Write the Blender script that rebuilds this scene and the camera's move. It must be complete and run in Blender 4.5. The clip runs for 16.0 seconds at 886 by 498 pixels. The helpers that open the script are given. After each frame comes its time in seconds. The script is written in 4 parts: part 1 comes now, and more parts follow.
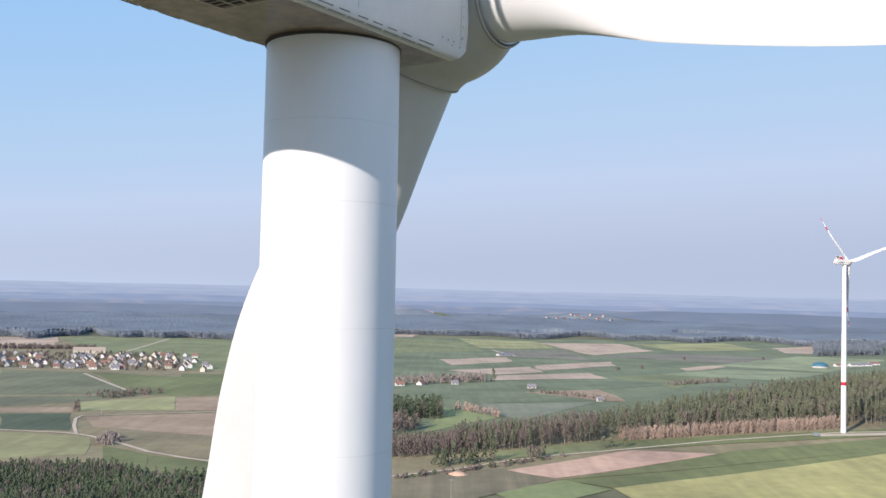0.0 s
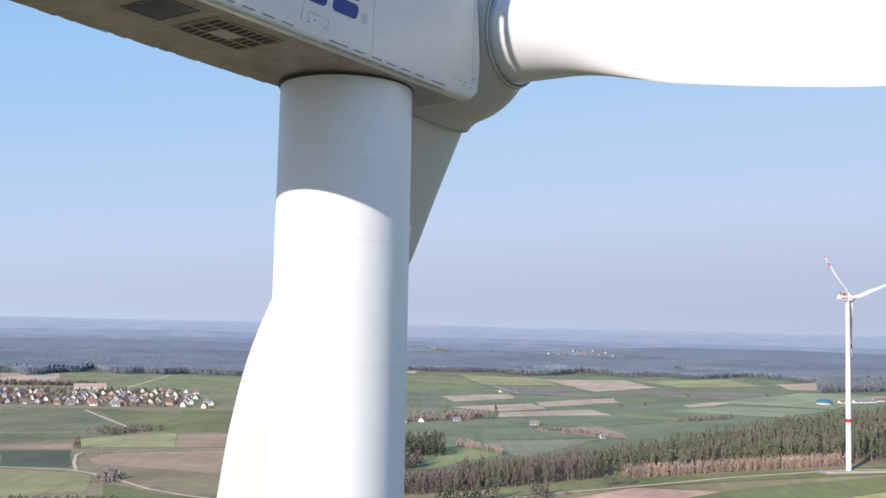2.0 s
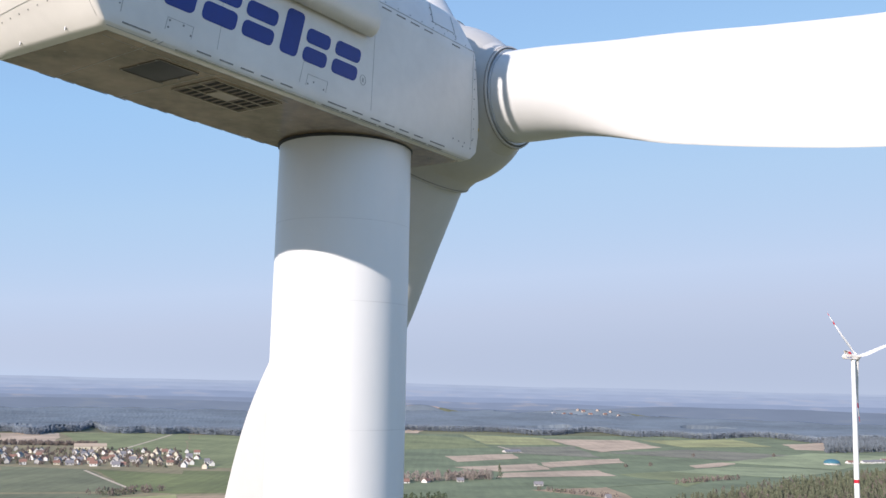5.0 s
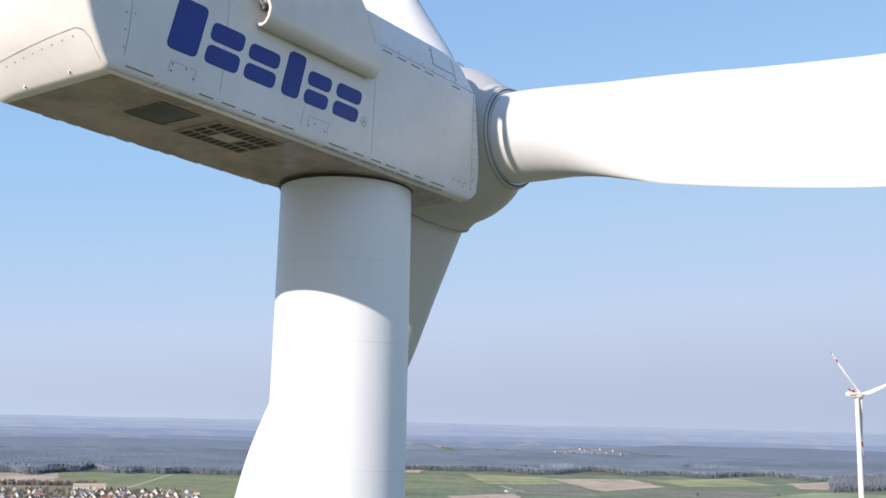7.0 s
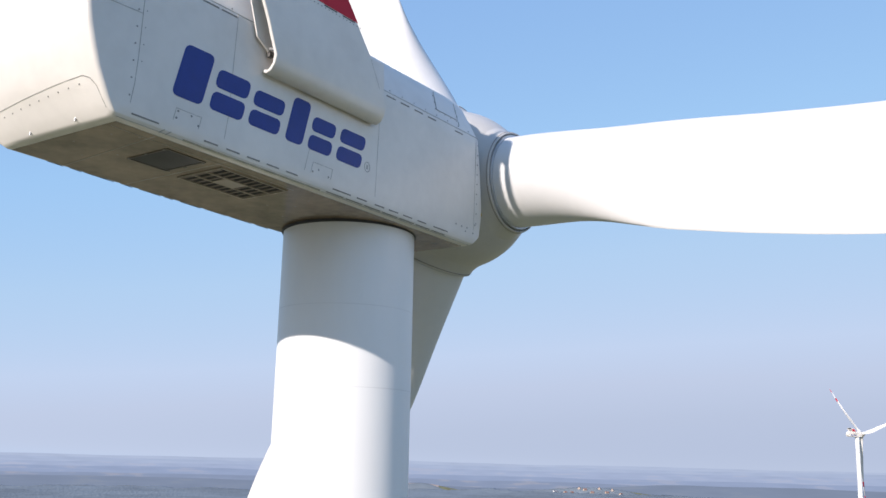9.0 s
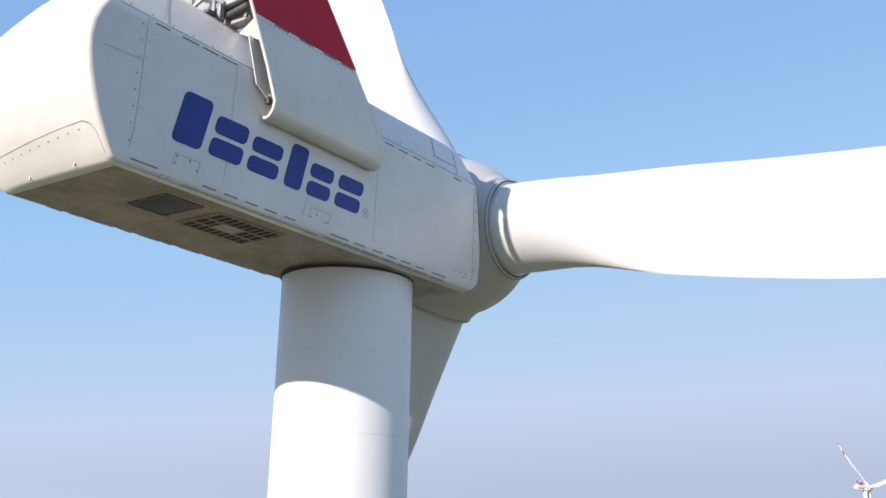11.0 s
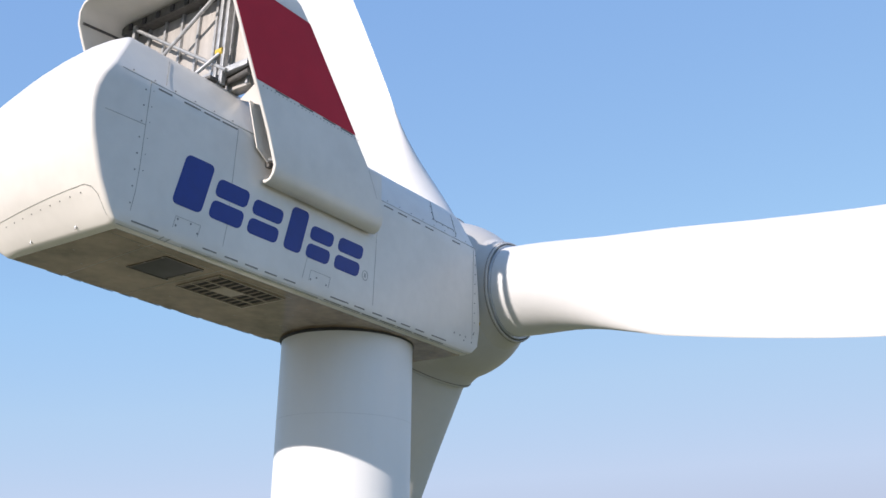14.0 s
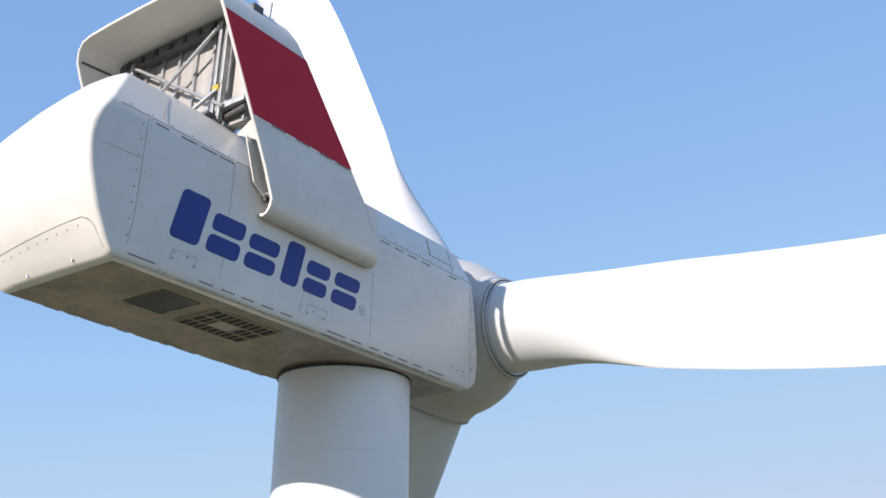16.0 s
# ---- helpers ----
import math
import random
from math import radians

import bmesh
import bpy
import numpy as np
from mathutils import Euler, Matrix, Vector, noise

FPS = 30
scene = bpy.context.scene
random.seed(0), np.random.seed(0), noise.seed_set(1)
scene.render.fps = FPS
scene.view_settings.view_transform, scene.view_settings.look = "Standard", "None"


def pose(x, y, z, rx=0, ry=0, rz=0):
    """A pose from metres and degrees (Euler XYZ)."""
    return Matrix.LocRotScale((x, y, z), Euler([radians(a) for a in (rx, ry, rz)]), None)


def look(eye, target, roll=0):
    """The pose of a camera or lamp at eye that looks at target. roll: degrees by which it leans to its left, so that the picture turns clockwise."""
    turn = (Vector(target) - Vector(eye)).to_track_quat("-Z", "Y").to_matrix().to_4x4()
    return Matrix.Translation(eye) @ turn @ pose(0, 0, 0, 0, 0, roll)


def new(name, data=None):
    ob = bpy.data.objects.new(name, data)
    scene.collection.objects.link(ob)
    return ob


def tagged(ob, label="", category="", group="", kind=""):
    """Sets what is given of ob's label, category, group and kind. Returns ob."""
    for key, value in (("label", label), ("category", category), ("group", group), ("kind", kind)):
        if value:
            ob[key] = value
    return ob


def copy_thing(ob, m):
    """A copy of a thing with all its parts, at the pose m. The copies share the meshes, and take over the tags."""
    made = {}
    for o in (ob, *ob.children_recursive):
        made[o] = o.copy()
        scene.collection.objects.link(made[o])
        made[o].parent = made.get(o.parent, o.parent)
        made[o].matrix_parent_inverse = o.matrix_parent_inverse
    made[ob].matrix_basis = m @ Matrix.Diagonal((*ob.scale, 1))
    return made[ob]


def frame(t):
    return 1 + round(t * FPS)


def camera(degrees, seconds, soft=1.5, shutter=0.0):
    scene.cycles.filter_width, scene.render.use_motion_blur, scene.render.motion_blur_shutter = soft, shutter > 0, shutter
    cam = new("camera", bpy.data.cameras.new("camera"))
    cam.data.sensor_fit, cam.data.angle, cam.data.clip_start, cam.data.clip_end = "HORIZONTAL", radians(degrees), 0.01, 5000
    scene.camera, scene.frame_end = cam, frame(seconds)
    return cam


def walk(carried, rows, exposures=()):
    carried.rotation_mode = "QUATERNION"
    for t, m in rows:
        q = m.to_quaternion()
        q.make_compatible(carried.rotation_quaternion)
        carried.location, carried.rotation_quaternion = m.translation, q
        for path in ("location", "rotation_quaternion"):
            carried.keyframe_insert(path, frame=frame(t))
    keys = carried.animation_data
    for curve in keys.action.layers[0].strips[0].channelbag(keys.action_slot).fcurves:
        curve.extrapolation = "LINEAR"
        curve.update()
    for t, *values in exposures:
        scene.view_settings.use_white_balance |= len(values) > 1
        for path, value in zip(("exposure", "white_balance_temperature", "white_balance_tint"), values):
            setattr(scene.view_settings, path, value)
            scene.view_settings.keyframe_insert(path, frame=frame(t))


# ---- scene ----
cam = camera(47.10, 16.0)
PATH = [  # seconds, x, y, z, yaw, pitch, lean to the left
    (0, 2.763, -25.136, 111.035, -0.154, 2.224, 1.257),
    (0.5, 2.712, -25.170, 111.015, -0.113, 2.808, 1.244),
    (1, 2.666, -25.201, 111.024, -0.070, 3.325, 1.234),
    (1.5, 2.588, -25.228, 111.067, -0.023, 3.755, 1.236),
    (2, 2.512, -25.219, 111.097, 0.003, 4.245, 1.275),
    (2.5, 2.502, -25.174, 111.130, 0.063, 4.767, 1.331),
    (3, 2.515, -25.130, 111.138, 0.096, 5.331, 1.301),
    (3.5, 2.552, -25.100, 111.136, 0.138, 5.849, 1.301),
    (4, 2.576, -25.090, 111.147, 0.190, 6.424, 1.318),
    (6.5, 2.664, -25.159, 111.174, 0.353, 9.120, 1.194),
    (7, 2.644, -25.175, 111.204, 0.379, 9.664, 1.199),
    (7.5, 2.589, -25.193, 111.258, 0.328, 10.170, 1.325),
    (8, 2.552, -25.190, 111.311, 0.336, 10.696, 1.413),
    (8.5, 2.539, -25.171, 111.365, 0.319, 11.199, 1.382),
    (9, 2.530, -25.170, 111.391, 0.332, 11.774, 1.320),
    (11.5, 2.665, -25.164, 111.216, 0.649, 15.415, 1.265),
    (12, 2.652, -25.173, 111.200, 0.667, 16.107, 1.123),
    (12.5, 2.630, -25.170, 111.172, 0.673, 16.750, 1.011),
    (13, 2.634, -25.169, 111.156, 0.649, 17.418, 0.943),
    (13.5, 2.639, -25.160, 111.114, 0.620, 18.051, 0.904),
    (14, 2.648, -25.153, 111.045, 0.601, 18.654, 0.843),
    (14.5, 2.661, -25.123, 110.946, 0.574, 19.235, 0.786),
    (15, 2.669, -25.102, 110.864, 0.545, 19.924, 0.687),
    (15.5, 2.678, -25.079, 110.790, 0.522, 20.637, 0.513),
    (16, 2.676, -25.075, 110.716, 0.484, 21.371, 0.315),
]


def gaze(x, y, z, yaw, pitch, lean):
    a, p = radians(yaw), radians(pitch)
    d = Vector((-math.sin(a) * math.cos(p), math.cos(a) * math.cos(p), math.sin(p)))
    eye = Vector((x, y, z))
    return look(eye, eye + d * 10, lean)


walk(cam, [(r[0], gaze(*r[1:])) for r in PATH], [(0.0, 0.33, 6650, 16), (16.0, 0.33, 6650, 16)])

# ---- light ----
SUN_LEFT, SUN_UP = 37.0, 23.1          # degrees left of the way back from the tower to the camera, and above the horizon
sun_to = Vector((-math.sin(radians(SUN_LEFT)) * math.cos(radians(SUN_UP)), -math.cos(radians(SUN_LEFT)) * math.cos(radians(SUN_UP)), math.sin(radians(SUN_UP))))
sun = new("sun", bpy.data.lights.new("sun", "SUN"))
sun.data.energy, sun.data.angle, sun.data.color = 4.8, radians(0.53), (1.0, 0.94, 0.86)
sun.matrix_world = look((0, 0, 400), Vector((0, 0, 400)) - sun_to)
world = bpy.data.worlds.new("sky")
scene.world = world
world.use_nodes = True
wn = world.node_tree
sky = wn.nodes.new("ShaderNodeTexSky")
sky.sky_type, sky.sun_disc = "NISHITA", False
sky.sun_elevation, sky.sun_rotation = radians(SUN_UP), math.atan2(sun_to.x, sun_to.y)
sky.altitude, sky.air_density, sky.dust_density, sky.ozone_density = 400, 1.0, 0.5, 3.0
wn.nodes["Background"].inputs["Strength"].default_value = 0.15
# thick spring haze: the clear sky's glow, graded from blue overhead to a dull lavender veil along the horizon
split, veil, scale = wn.nodes.new("ShaderNodeSeparateColor"), wn.nodes.new("ShaderNodeValToRGB"), wn.nodes.new("ShaderNodeVectorMath")
wn.links.new(sky.outputs["Color"], split.inputs[0])
part_of = wn.nodes.new("ShaderNodeMath")
part_of.operation, part_of.use_clamp = "DIVIDE", True
part_of.inputs[1].default_value = 8.0
wn.links.new(split.outputs[0], part_of.inputs[0])
wn.links.new(part_of.outputs[0], veil.inputs["Fac"])
stops = [(0.0375, (0.18, 0.385, 0.78)), (0.094, (0.235, 0.455, 0.84)), (0.2025, (0.35, 0.625, 0.96)), (0.315, (0.45, 0.68, 0.94)), (0.5025, (0.55, 0.705, 0.925)), (0.63, (0.54, 0.658, 0.85)), (0.80, (0.50, 0.609, 0.79)), (0.96, (0.478, 0.584, 0.766))]
while len(veil.color_ramp.elements) < len(stops):
    veil.color_ramp.elements.new(0.5)
for e, (at, c) in zip(veil.color_ramp.elements, stops):
    e.position, e.color = at, (*c, 1)
scale.operation = "SCALE"
scale.inputs["Scale"].default_value = 5.0
wn.links.new(veil.outputs["Color"], scale.inputs[0])
wn.links.new(scale.outputs["Vector"], wn.nodes["Background"].inputs["Color"])

# ---- materials ----


def paint(name, colour, rough=0.4, metal=0.0, grain=0.06, scale=3.0, fine=40.0, bump=0.0, spread=0.0, coat=0.0, stretch=(1, 1, 1)):
    """A surface whose colour wanders by two noises; spread: how far single pieces differ."""
    m = bpy.data.materials.new(name)
    m.use_nodes = True
    n, l = m.node_tree.nodes, m.node_tree.links
    b = n["Principled BSDF"]
    b.inputs["Roughness"].default_value, b.inputs["Metallic"].default_value = rough, metal
    b.inputs["Coat Weight"].default_value = coat
    geo = n.new("ShaderNodeTexCoord")
    mp = n.new("ShaderNodeMapping")
    mp.inputs["Scale"].default_value = stretch
    l.new(geo.outputs["Object"], mp.inputs["Vector"])
    a, f = n.new("ShaderNodeTexNoise"), n.new("ShaderNodeTexNoise")
    a.inputs["Scale"].default_value, f.inputs["Scale"].default_value = scale, fine
    a.inputs["Detail"].default_value, f.inputs["Detail"].default_value = 6, 4
    for t in (a, f):
        l.new(mp.outputs["Vector"], t.inputs["Vector"])
    add = n.new("ShaderNodeMath")
    add.operation = "MULTIPLY_ADD"
    add.inputs[1].default_value = 0.45
    l.new(f.outputs["Fac"], add.inputs[0])
    l.new(a.outputs["Fac"], add.inputs[2])
    ramp = n.new("ShaderNodeMapRange")
    ramp.inputs["From Min"].default_value, ramp.inputs["From Max"].default_value = 0.42, 1.02
    ramp.inputs["To Min"].default_value, ramp.inputs["To Max"].default_value = 1 - grain * 2, 1 + grain
    l.new(add.outputs[0], ramp.inputs["Value"])
    last = ramp.outputs["Result"]
    if spread:
        g = n.new("ShaderNodeNewGeometry")
        r = n.new("ShaderNodeMapRange")
        r.inputs["To Min"].default_value, r.inputs["To Max"].default_value = 1 - spread, 1 + spread
        l.new(g.outputs["Random Per Island"], r.inputs["Value"])
        mu = n.new("ShaderNodeMath")
        mu.operation = "MULTIPLY"
        l.new(last, mu.inputs[0])
        l.new(r.outputs["Result"], mu.inputs[1])
        last = mu.outputs[0]
    mix = n.new("ShaderNodeVectorMath")
    mix.operation = "SCALE"
    mix.inputs[0].default_value = colour
    l.new(last, mix.inputs["Scale"])
    l.new(mix.outputs["Vector"], b.inputs["Base Color"])
    if bump:
        bp = n.new("ShaderNodeBump")
        bp.inputs["Strength"].default_value, bp.inputs["Distance"].default_value = 0.6, bump
        l.new(add.outputs[0], bp.inputs["Height"])
        l.new(bp.outputs["Normal"], b.inputs["Normal"])
    return m


TOWER_PAINT = paint("tower_paint", (0.74, 0.745, 0.75), 0.42, grain=0.025, scale=0.5, fine=3, stretch=(1, 1, 0.3))
SHELL = paint("nacelle_gelcoat", (0.68, 0.655, 0.62), 0.38, grain=0.06, scale=0.5, fine=3, coat=0.15, bump=0.0006)
BLADE_PAINT = paint("blade_gelcoat", (0.63, 0.63, 0.635), 0.38, grain=0.03, scale=0.3, fine=3)
SPINNER_PAINT = paint("spinner_gelcoat", (0.50, 0.485, 0.465), 0.36, grain=0.05, scale=0.6, fine=4)
# browner and darker than the shell, with patchy stains
BELLY_BROWN = paint("underside_gelcoat", (0.30, 0.225, 0.178), 0.13, grain=0.28, scale=0.9, fine=5)
JOINT = paint("joint_sealant", (0.40, 0.39, 0.37), 0.7, grain=0.2)
BLACK = paint("black_rubber", (0.03, 0.03, 0.035), 0.6, grain=0.2)
DARK = paint("dark_vent_steel", (0.10, 0.095, 0.09), 0.6, grain=0.2, scale=8)
BLUE = paint("blue_lettering_film", (0.001, 0.026, 0.225), 0.5, grain=0.08)
RED = paint("red_warning_paint", (0.49, 0.014, 0.035), 0.8, grain=0.06, scale=1.5)
STEEL = paint("galvanised_steel", (0.45, 0.46, 0.47), 0.45, metal=0.6, grain=0.18, scale=6)
RADIATOR = paint("radiator_alloy", (0.42, 0.40, 0.38), 0.5, metal=0.3, grain=0.12, scale=4, stretch=(1, 1, 0.2))
YELLOW = paint("yellow_fitting", (0.55, 0.38, 0.05), 0.5)
BRONZE = paint("flange_steel", (0.50, 0.52, 0.55), 0.35, metal=0.5, grain=0.1)

# ---- building helpers ----


def mesh_of(name, verts, faces, smooth=False):
    me = bpy.data.meshes.new(name)
    me.from_pydata([tuple(v) for v in verts], [], faces)
    if smooth:
        me.polygons.foreach_set("use_smooth", [True] * len(me.polygons))
    me.update()
    return me


def finish(bm, name, smooth=0.0):
    bmesh.ops.recalc_face_normals(bm, faces=bm.faces)
    me = bpy.data.meshes.new(name)
    bm.to_mesh(me)
    bm.free()
    if smooth:
        me.polygons.foreach_set("use_smooth", [True] * len(me.polygons))
        me.set_sharp_from_angle(angle=radians(smooth))
    return me


def part(name, data, material, parent=None, label="", smooth=40.0):
    """One mesh object, from a bmesh or a mesh, under a thing or a part."""
    me = finish(data, name, smooth) if isinstance(data, bmesh.types.BMesh) else data
    if material and not me.materials:
        me.materials.append(material)
    ob = new(name, me)
    if parent:
        ob.parent = parent
    return tagged(ob, label)


def thing(name, label, category, m=Matrix(), group="", kind=""):
    e = new(name)
    e.empty_display_size = 0.2
    e.matrix_world = m
    return tagged(e, label, category, group, kind)


def box(bm, x0, x1, y0, y1, z0, z1, bevel=0.0, m=None):
    made = bmesh.ops.create_cube(bm, size=1)["verts"]
    for v in made:
        v.co = Vector(((x0 + x1) / 2 + v.co.x * (x1 - x0), (y0 + y1) / 2 + v.co.y * (y1 - y0), (z0 + z1) / 2 + v.co.z * (z1 - z0)))
    if bevel:
        bmesh.ops.bevel(bm, geom=list({e for v in made for e in v.link_edges}), offset=bevel, segments=2, profile=0.6, affect="EDGES")
    if m:
        bmesh.ops.transform(bm, matrix=m, verts=list({v for v in made if v.is_valid}))
    return bm


def bar(bm, a, b, r, sides=10):
    a, b = Vector(a), Vector(b)
    q = (b - a).to_track_quat("Z", "Y").to_matrix().to_4x4()
    bmesh.ops.create_cone(bm, cap_ends=True, segments=sides, radius1=r, radius2=r, depth=(b - a).length, matrix=Matrix.Translation((a + b) / 2) @ q)
    return bm


def lathe(rings, sides=96, caps=True):
    """A turned shape about z from (radius, height) rings."""
    verts, faces = [], []
    for r, z in rings:
        for i in range(sides):
            a = 2 * math.pi * i / sides
            verts.append((r * math.cos(a), r * math.sin(a), z))
    for k in range(len(rings) - 1):
        for i in range(sides):
            j = (i + 1) % sides
            faces.append((k * sides + i, k * sides + j, (k + 1) * sides + j, (k + 1) * sides + i))
    if caps:
        faces.append(tuple(range(sides - 1, -1, -1)))
        faces.append(tuple((len(rings) - 1) * sides + i for i in range(sides)))
    return verts, faces


def turned(name, rings, material, parent, label="", sides=96, smooth=35.0):
    me = mesh_of(name, *lathe(rings, sides), smooth=True)
    me.set_sharp_from_angle(angle=radians(smooth))
    return part(name, me, material, parent, label)


def loft(sections, closed=True, caps=True):
    verts, faces, n = [], [], len(sections[0])
    for s in sections:
        verts += s
    for k in range(len(sections) - 1):
        for i in range(n if closed else n - 1):
            j = (i + 1) % n
            faces.append((k * n + i, k * n + j, (k + 1) * n + j, (k + 1) * n + i))
    if caps:
        faces.append(tuple(range(n - 1, -1, -1)))
        faces.append(tuple((len(sections) - 1) * n + i for i in range(n)))
    return verts, faces


def smooth_step(a, b, x):
    t = min(1.0, max(0.0, (x - a) / (b - a)))
    return t * t * (3 - 2 * t)


# ---- ground ----
HOME = (2.6, -25.1)                     # where the land's relief is reckoned from


CLEARINGS = [(425, 2965, 200, 50, 27), (-75, 2985, 120, 50, 27)]      # two farmed rises in the far woods: centre, half sizes, height


def relief(x, y):
    """Height of the land: a plain, a wooded hill beyond the second turbine, and hills that close the distance."""
    d = math.hypot(x - HOME[0], y - HOME[1])
    h = 25 * math.exp(-0.5 * (((x - 520) / 285) ** 2 + ((y - 860) / 250) ** 2))
    h += 4 * math.sin(x / 310 + 1.3) * math.sin(y / 420) * smooth_step(300, 900, d)
    for cx, cy, wx, wy, up in CLEARINGS:
        h += up * math.exp(-((x - cx) / wx) ** 2 - ((y - cy) / wy) ** 2)
    far = smooth_step(2200, 4500, min(d, 3000))
    h += far * 58
    h += far * (7 * math.sin(x / 420 + 0.6) + 4 * math.sin(x / 170 + y / 390))
    return h


# ---- the near turbine ----
ZT = 117.0                              # top of the tower
NAC = pose(0, 0, ZT) @ pose(0, 0, 0, 0, 0, -35.5) @ pose(0, 0, 0, -1.4, 0, 0)   # nacelle: x across, y towards the hub, z up
R_TOP, TAPER = 1.65, 0.004


def wind_turbine(top, m, label):
    t = thing("wind_turbine", label, "wind turbine", m, "wind turbines")
    rings = [(R_TOP + TAPER * k, top - k) for k in range(0, 30, 2)]
    rings += [(R_TOP + TAPER * 30, top - 30), (2.05, 60), (2.15, 0)]
    return t, rings


turbine, rings = wind_turbine(ZT, Matrix(), "white wind turbine with a grey-white nacelle and a tapered tubular tower")
rings = [(r, z) for r, z in rings[::-1]]
tower = turned("tower", rings, TOWER_PAINT, turbine, "smooth white tubular steel tower with faint weld seams", sides=160)
SEAM_PAINT = paint("seam_paint", (0.695, 0.70, 0.705), 0.42, grain=0.06, scale=0.6, fine=5)
for s in (2.05, 3.98, 6.95, 9.9, 12.9):
    r, z = R_TOP + TAPER * s, ZT - s
    turned("weld_seam", [(r - 0.02, z - 0.011), (r + 0.003, z - 0.011), (r + 0.003, z + 0.011), (r - 0.02, z + 0.011)], SEAM_PAINT, tower, sides=160)
collar = turned("yaw_collar", [(1.60, ZT - 0.095), (1.69, ZT - 0.085), (1.695, ZT - 0.03), (1.60, ZT + 0.02)], BLACK, turbine, "black yaw seal ring")


BOLT = paint("weathered_bolt", (0.24, 0.235, 0.225), 0.5, grain=0.2, scale=8)


def bolt_row(name, points, normal, parent, r=0.022, h=0.012):
    """A row of bolt heads in one mesh, too small to tell apart singly."""
    bm = bmesh.new()
    q = Vector(normal).to_track_quat("Z", "Y").to_matrix().to_4x4()
    for p in points:
        bmesh.ops.create_cone(bm, cap_ends=True, segments=8, radius1=r, radius2=r * 0.8, depth=h, matrix=Matrix.Translation(p) @ q)
    return tagged(part(name, bm, BOLT, parent), kind="stuff")


# nacelle shell: sections across, from the bulging tail to the front bulkhead
HW, ZB = 2.03, -0.05
SECTION = [(-1.40, ZB), (-0.9, ZB), (-0.3, ZB), (0.3, ZB), (0.9, ZB), (1.4, ZB), (1.88, ZB), (1.975, -0.02), (2.015, 0.06), (HW, 0.26), (HW, 0.75), (HW, 1.15), (HW, 1.5), (HW, 1.8), (HW, 2.1), (HW, 2.4), (HW, 2.68), (HW, 2.93), (1.97, 3.08), (1.80, 3.46), (1.62, 3.84), (1.53, 3.97), (1.40, 4.07),
           (0.75, 4.27), (0.0, 4.40), (-0.75, 4.27), (-1.40, 4.07), (-1.53, 3.97), (-1.62, 3.84), (-1.80, 3.46), (-1.97, 3.08), (-HW, 2.93), (-HW, 2.2), (-HW, 1.5), (-HW, 0.9), (-HW, 0.55), (-1.95, 0.32)]


def tail(x, z):
    """How far back the shell reaches at that height."""
    back = float(np.interp(z, (-0.06, 0.13, 0.6, 1.4, 1.95, 2.3, 2.66, 3.02, 3.5, 4.07, 4.45), (-8.62, -8.80, -9.07, -9.36, -9.48, -9.47, -9.36, -9.15, -8.84, -8.45, -8.15)))
    return back - 0.16 * (1 - (x / HW) ** 2) * (0.3 + 0.7 * smooth_step(0, 1, z))


def nose(z):
    """How far ahead the shell reaches: the front bulkhead leans back with height and is rounded at its foot."""
    return float(np.interp(z, (-0.12, -0.02, 0.12, 0.39, 1.19, 2.25, 3.31, 4.4), (2.20, 2.56, 2.86, 3.02, 3.03, 2.89, 2.70, 2.42)))


def nacelle_shell():
    stations = [0.0, 0.03, 0.2, 0.4, 0.6, 0.8, 0.97, 1.0]
    secs = []
    for s in stations:
        sec = []
        for x, z in SECTION:
            u = tail(x, z) + s * (nose(z) - tail(x, z))
            k = 1 - 0.012 * smooth_step(0.97, 1.0, s)
            sec.append((x * k, u, (z - 1.8) * k + 1.8))
        secs.append(sec)
    verts, faces = loft(secs, caps=False)
    n = len(SECTION)
    bm = bmesh.new()
    vs = [bm.verts.new(v) for v in verts]
    for f in faces:
        bm.faces.new([vs[i] for i in f])
    # the bulging tail: shrinking rings that close on its middle
    last = vs[:n]
    for k in (0.93, 0.86, 0.79, 0.72, 0.64, 0.55, 0.45, 0.32, 0.2):
        ring = []
        for x, z in SECTION:
            xx, zz = x * k, (z - 1.75) * k + 1.75
            ring.append(bm.verts.new((xx, tail(xx, zz) - 0.004, zz)))
        for i in range(n):
            j = (i + 1) % n
            bm.faces.new((last[j], last[i], ring[i], ring[j]))
        last = ring
    bm.faces.new(last)
    bm.faces.new(vs[-n:])
    bmesh.ops.recalc_face_normals(bm, faces=bm.faces)
    return bm


nacelle = part("nacelle", nacelle_shell(), SHELL, turbine, "off-white gelcoat nacelle shell with bolted panel joints", smooth=30)
nacelle.matrix_local = NAC
bev = nacelle.modifiers.new("edge", "BEVEL")
bev.harden_normals = True
bev.width, bev.segments, bev.limit_method, bev.angle_limit = 0.10, 4, "ANGLE", radians(35)
nacelle.data.polygons.foreach_set("use_smooth", [True] * len(nacelle.data.polygons))


def on_nacelle(name, bm, material, label="", smooth=40.0):
    return part(name, bm, material, nacelle, label, smooth)


# ---- what is fixed to the nacelle ----


def strip(bm, a, b, width, normal, thick=0.008):
    """A thin raised strip from a to b on a face with that normal."""
    a, b, n = Vector(a), Vector(b), Vector(normal).normalized()
    along = (b - a).normalized()
    side = n.cross(along)
    m = Matrix((along, side, n)).transposed().to_4x4()
    m.translation = (a + b) / 2
    half = (b - a).length / 2
    return box(bm, -half, half, -width / 2, width / 2, -0.004, thick, m=m)


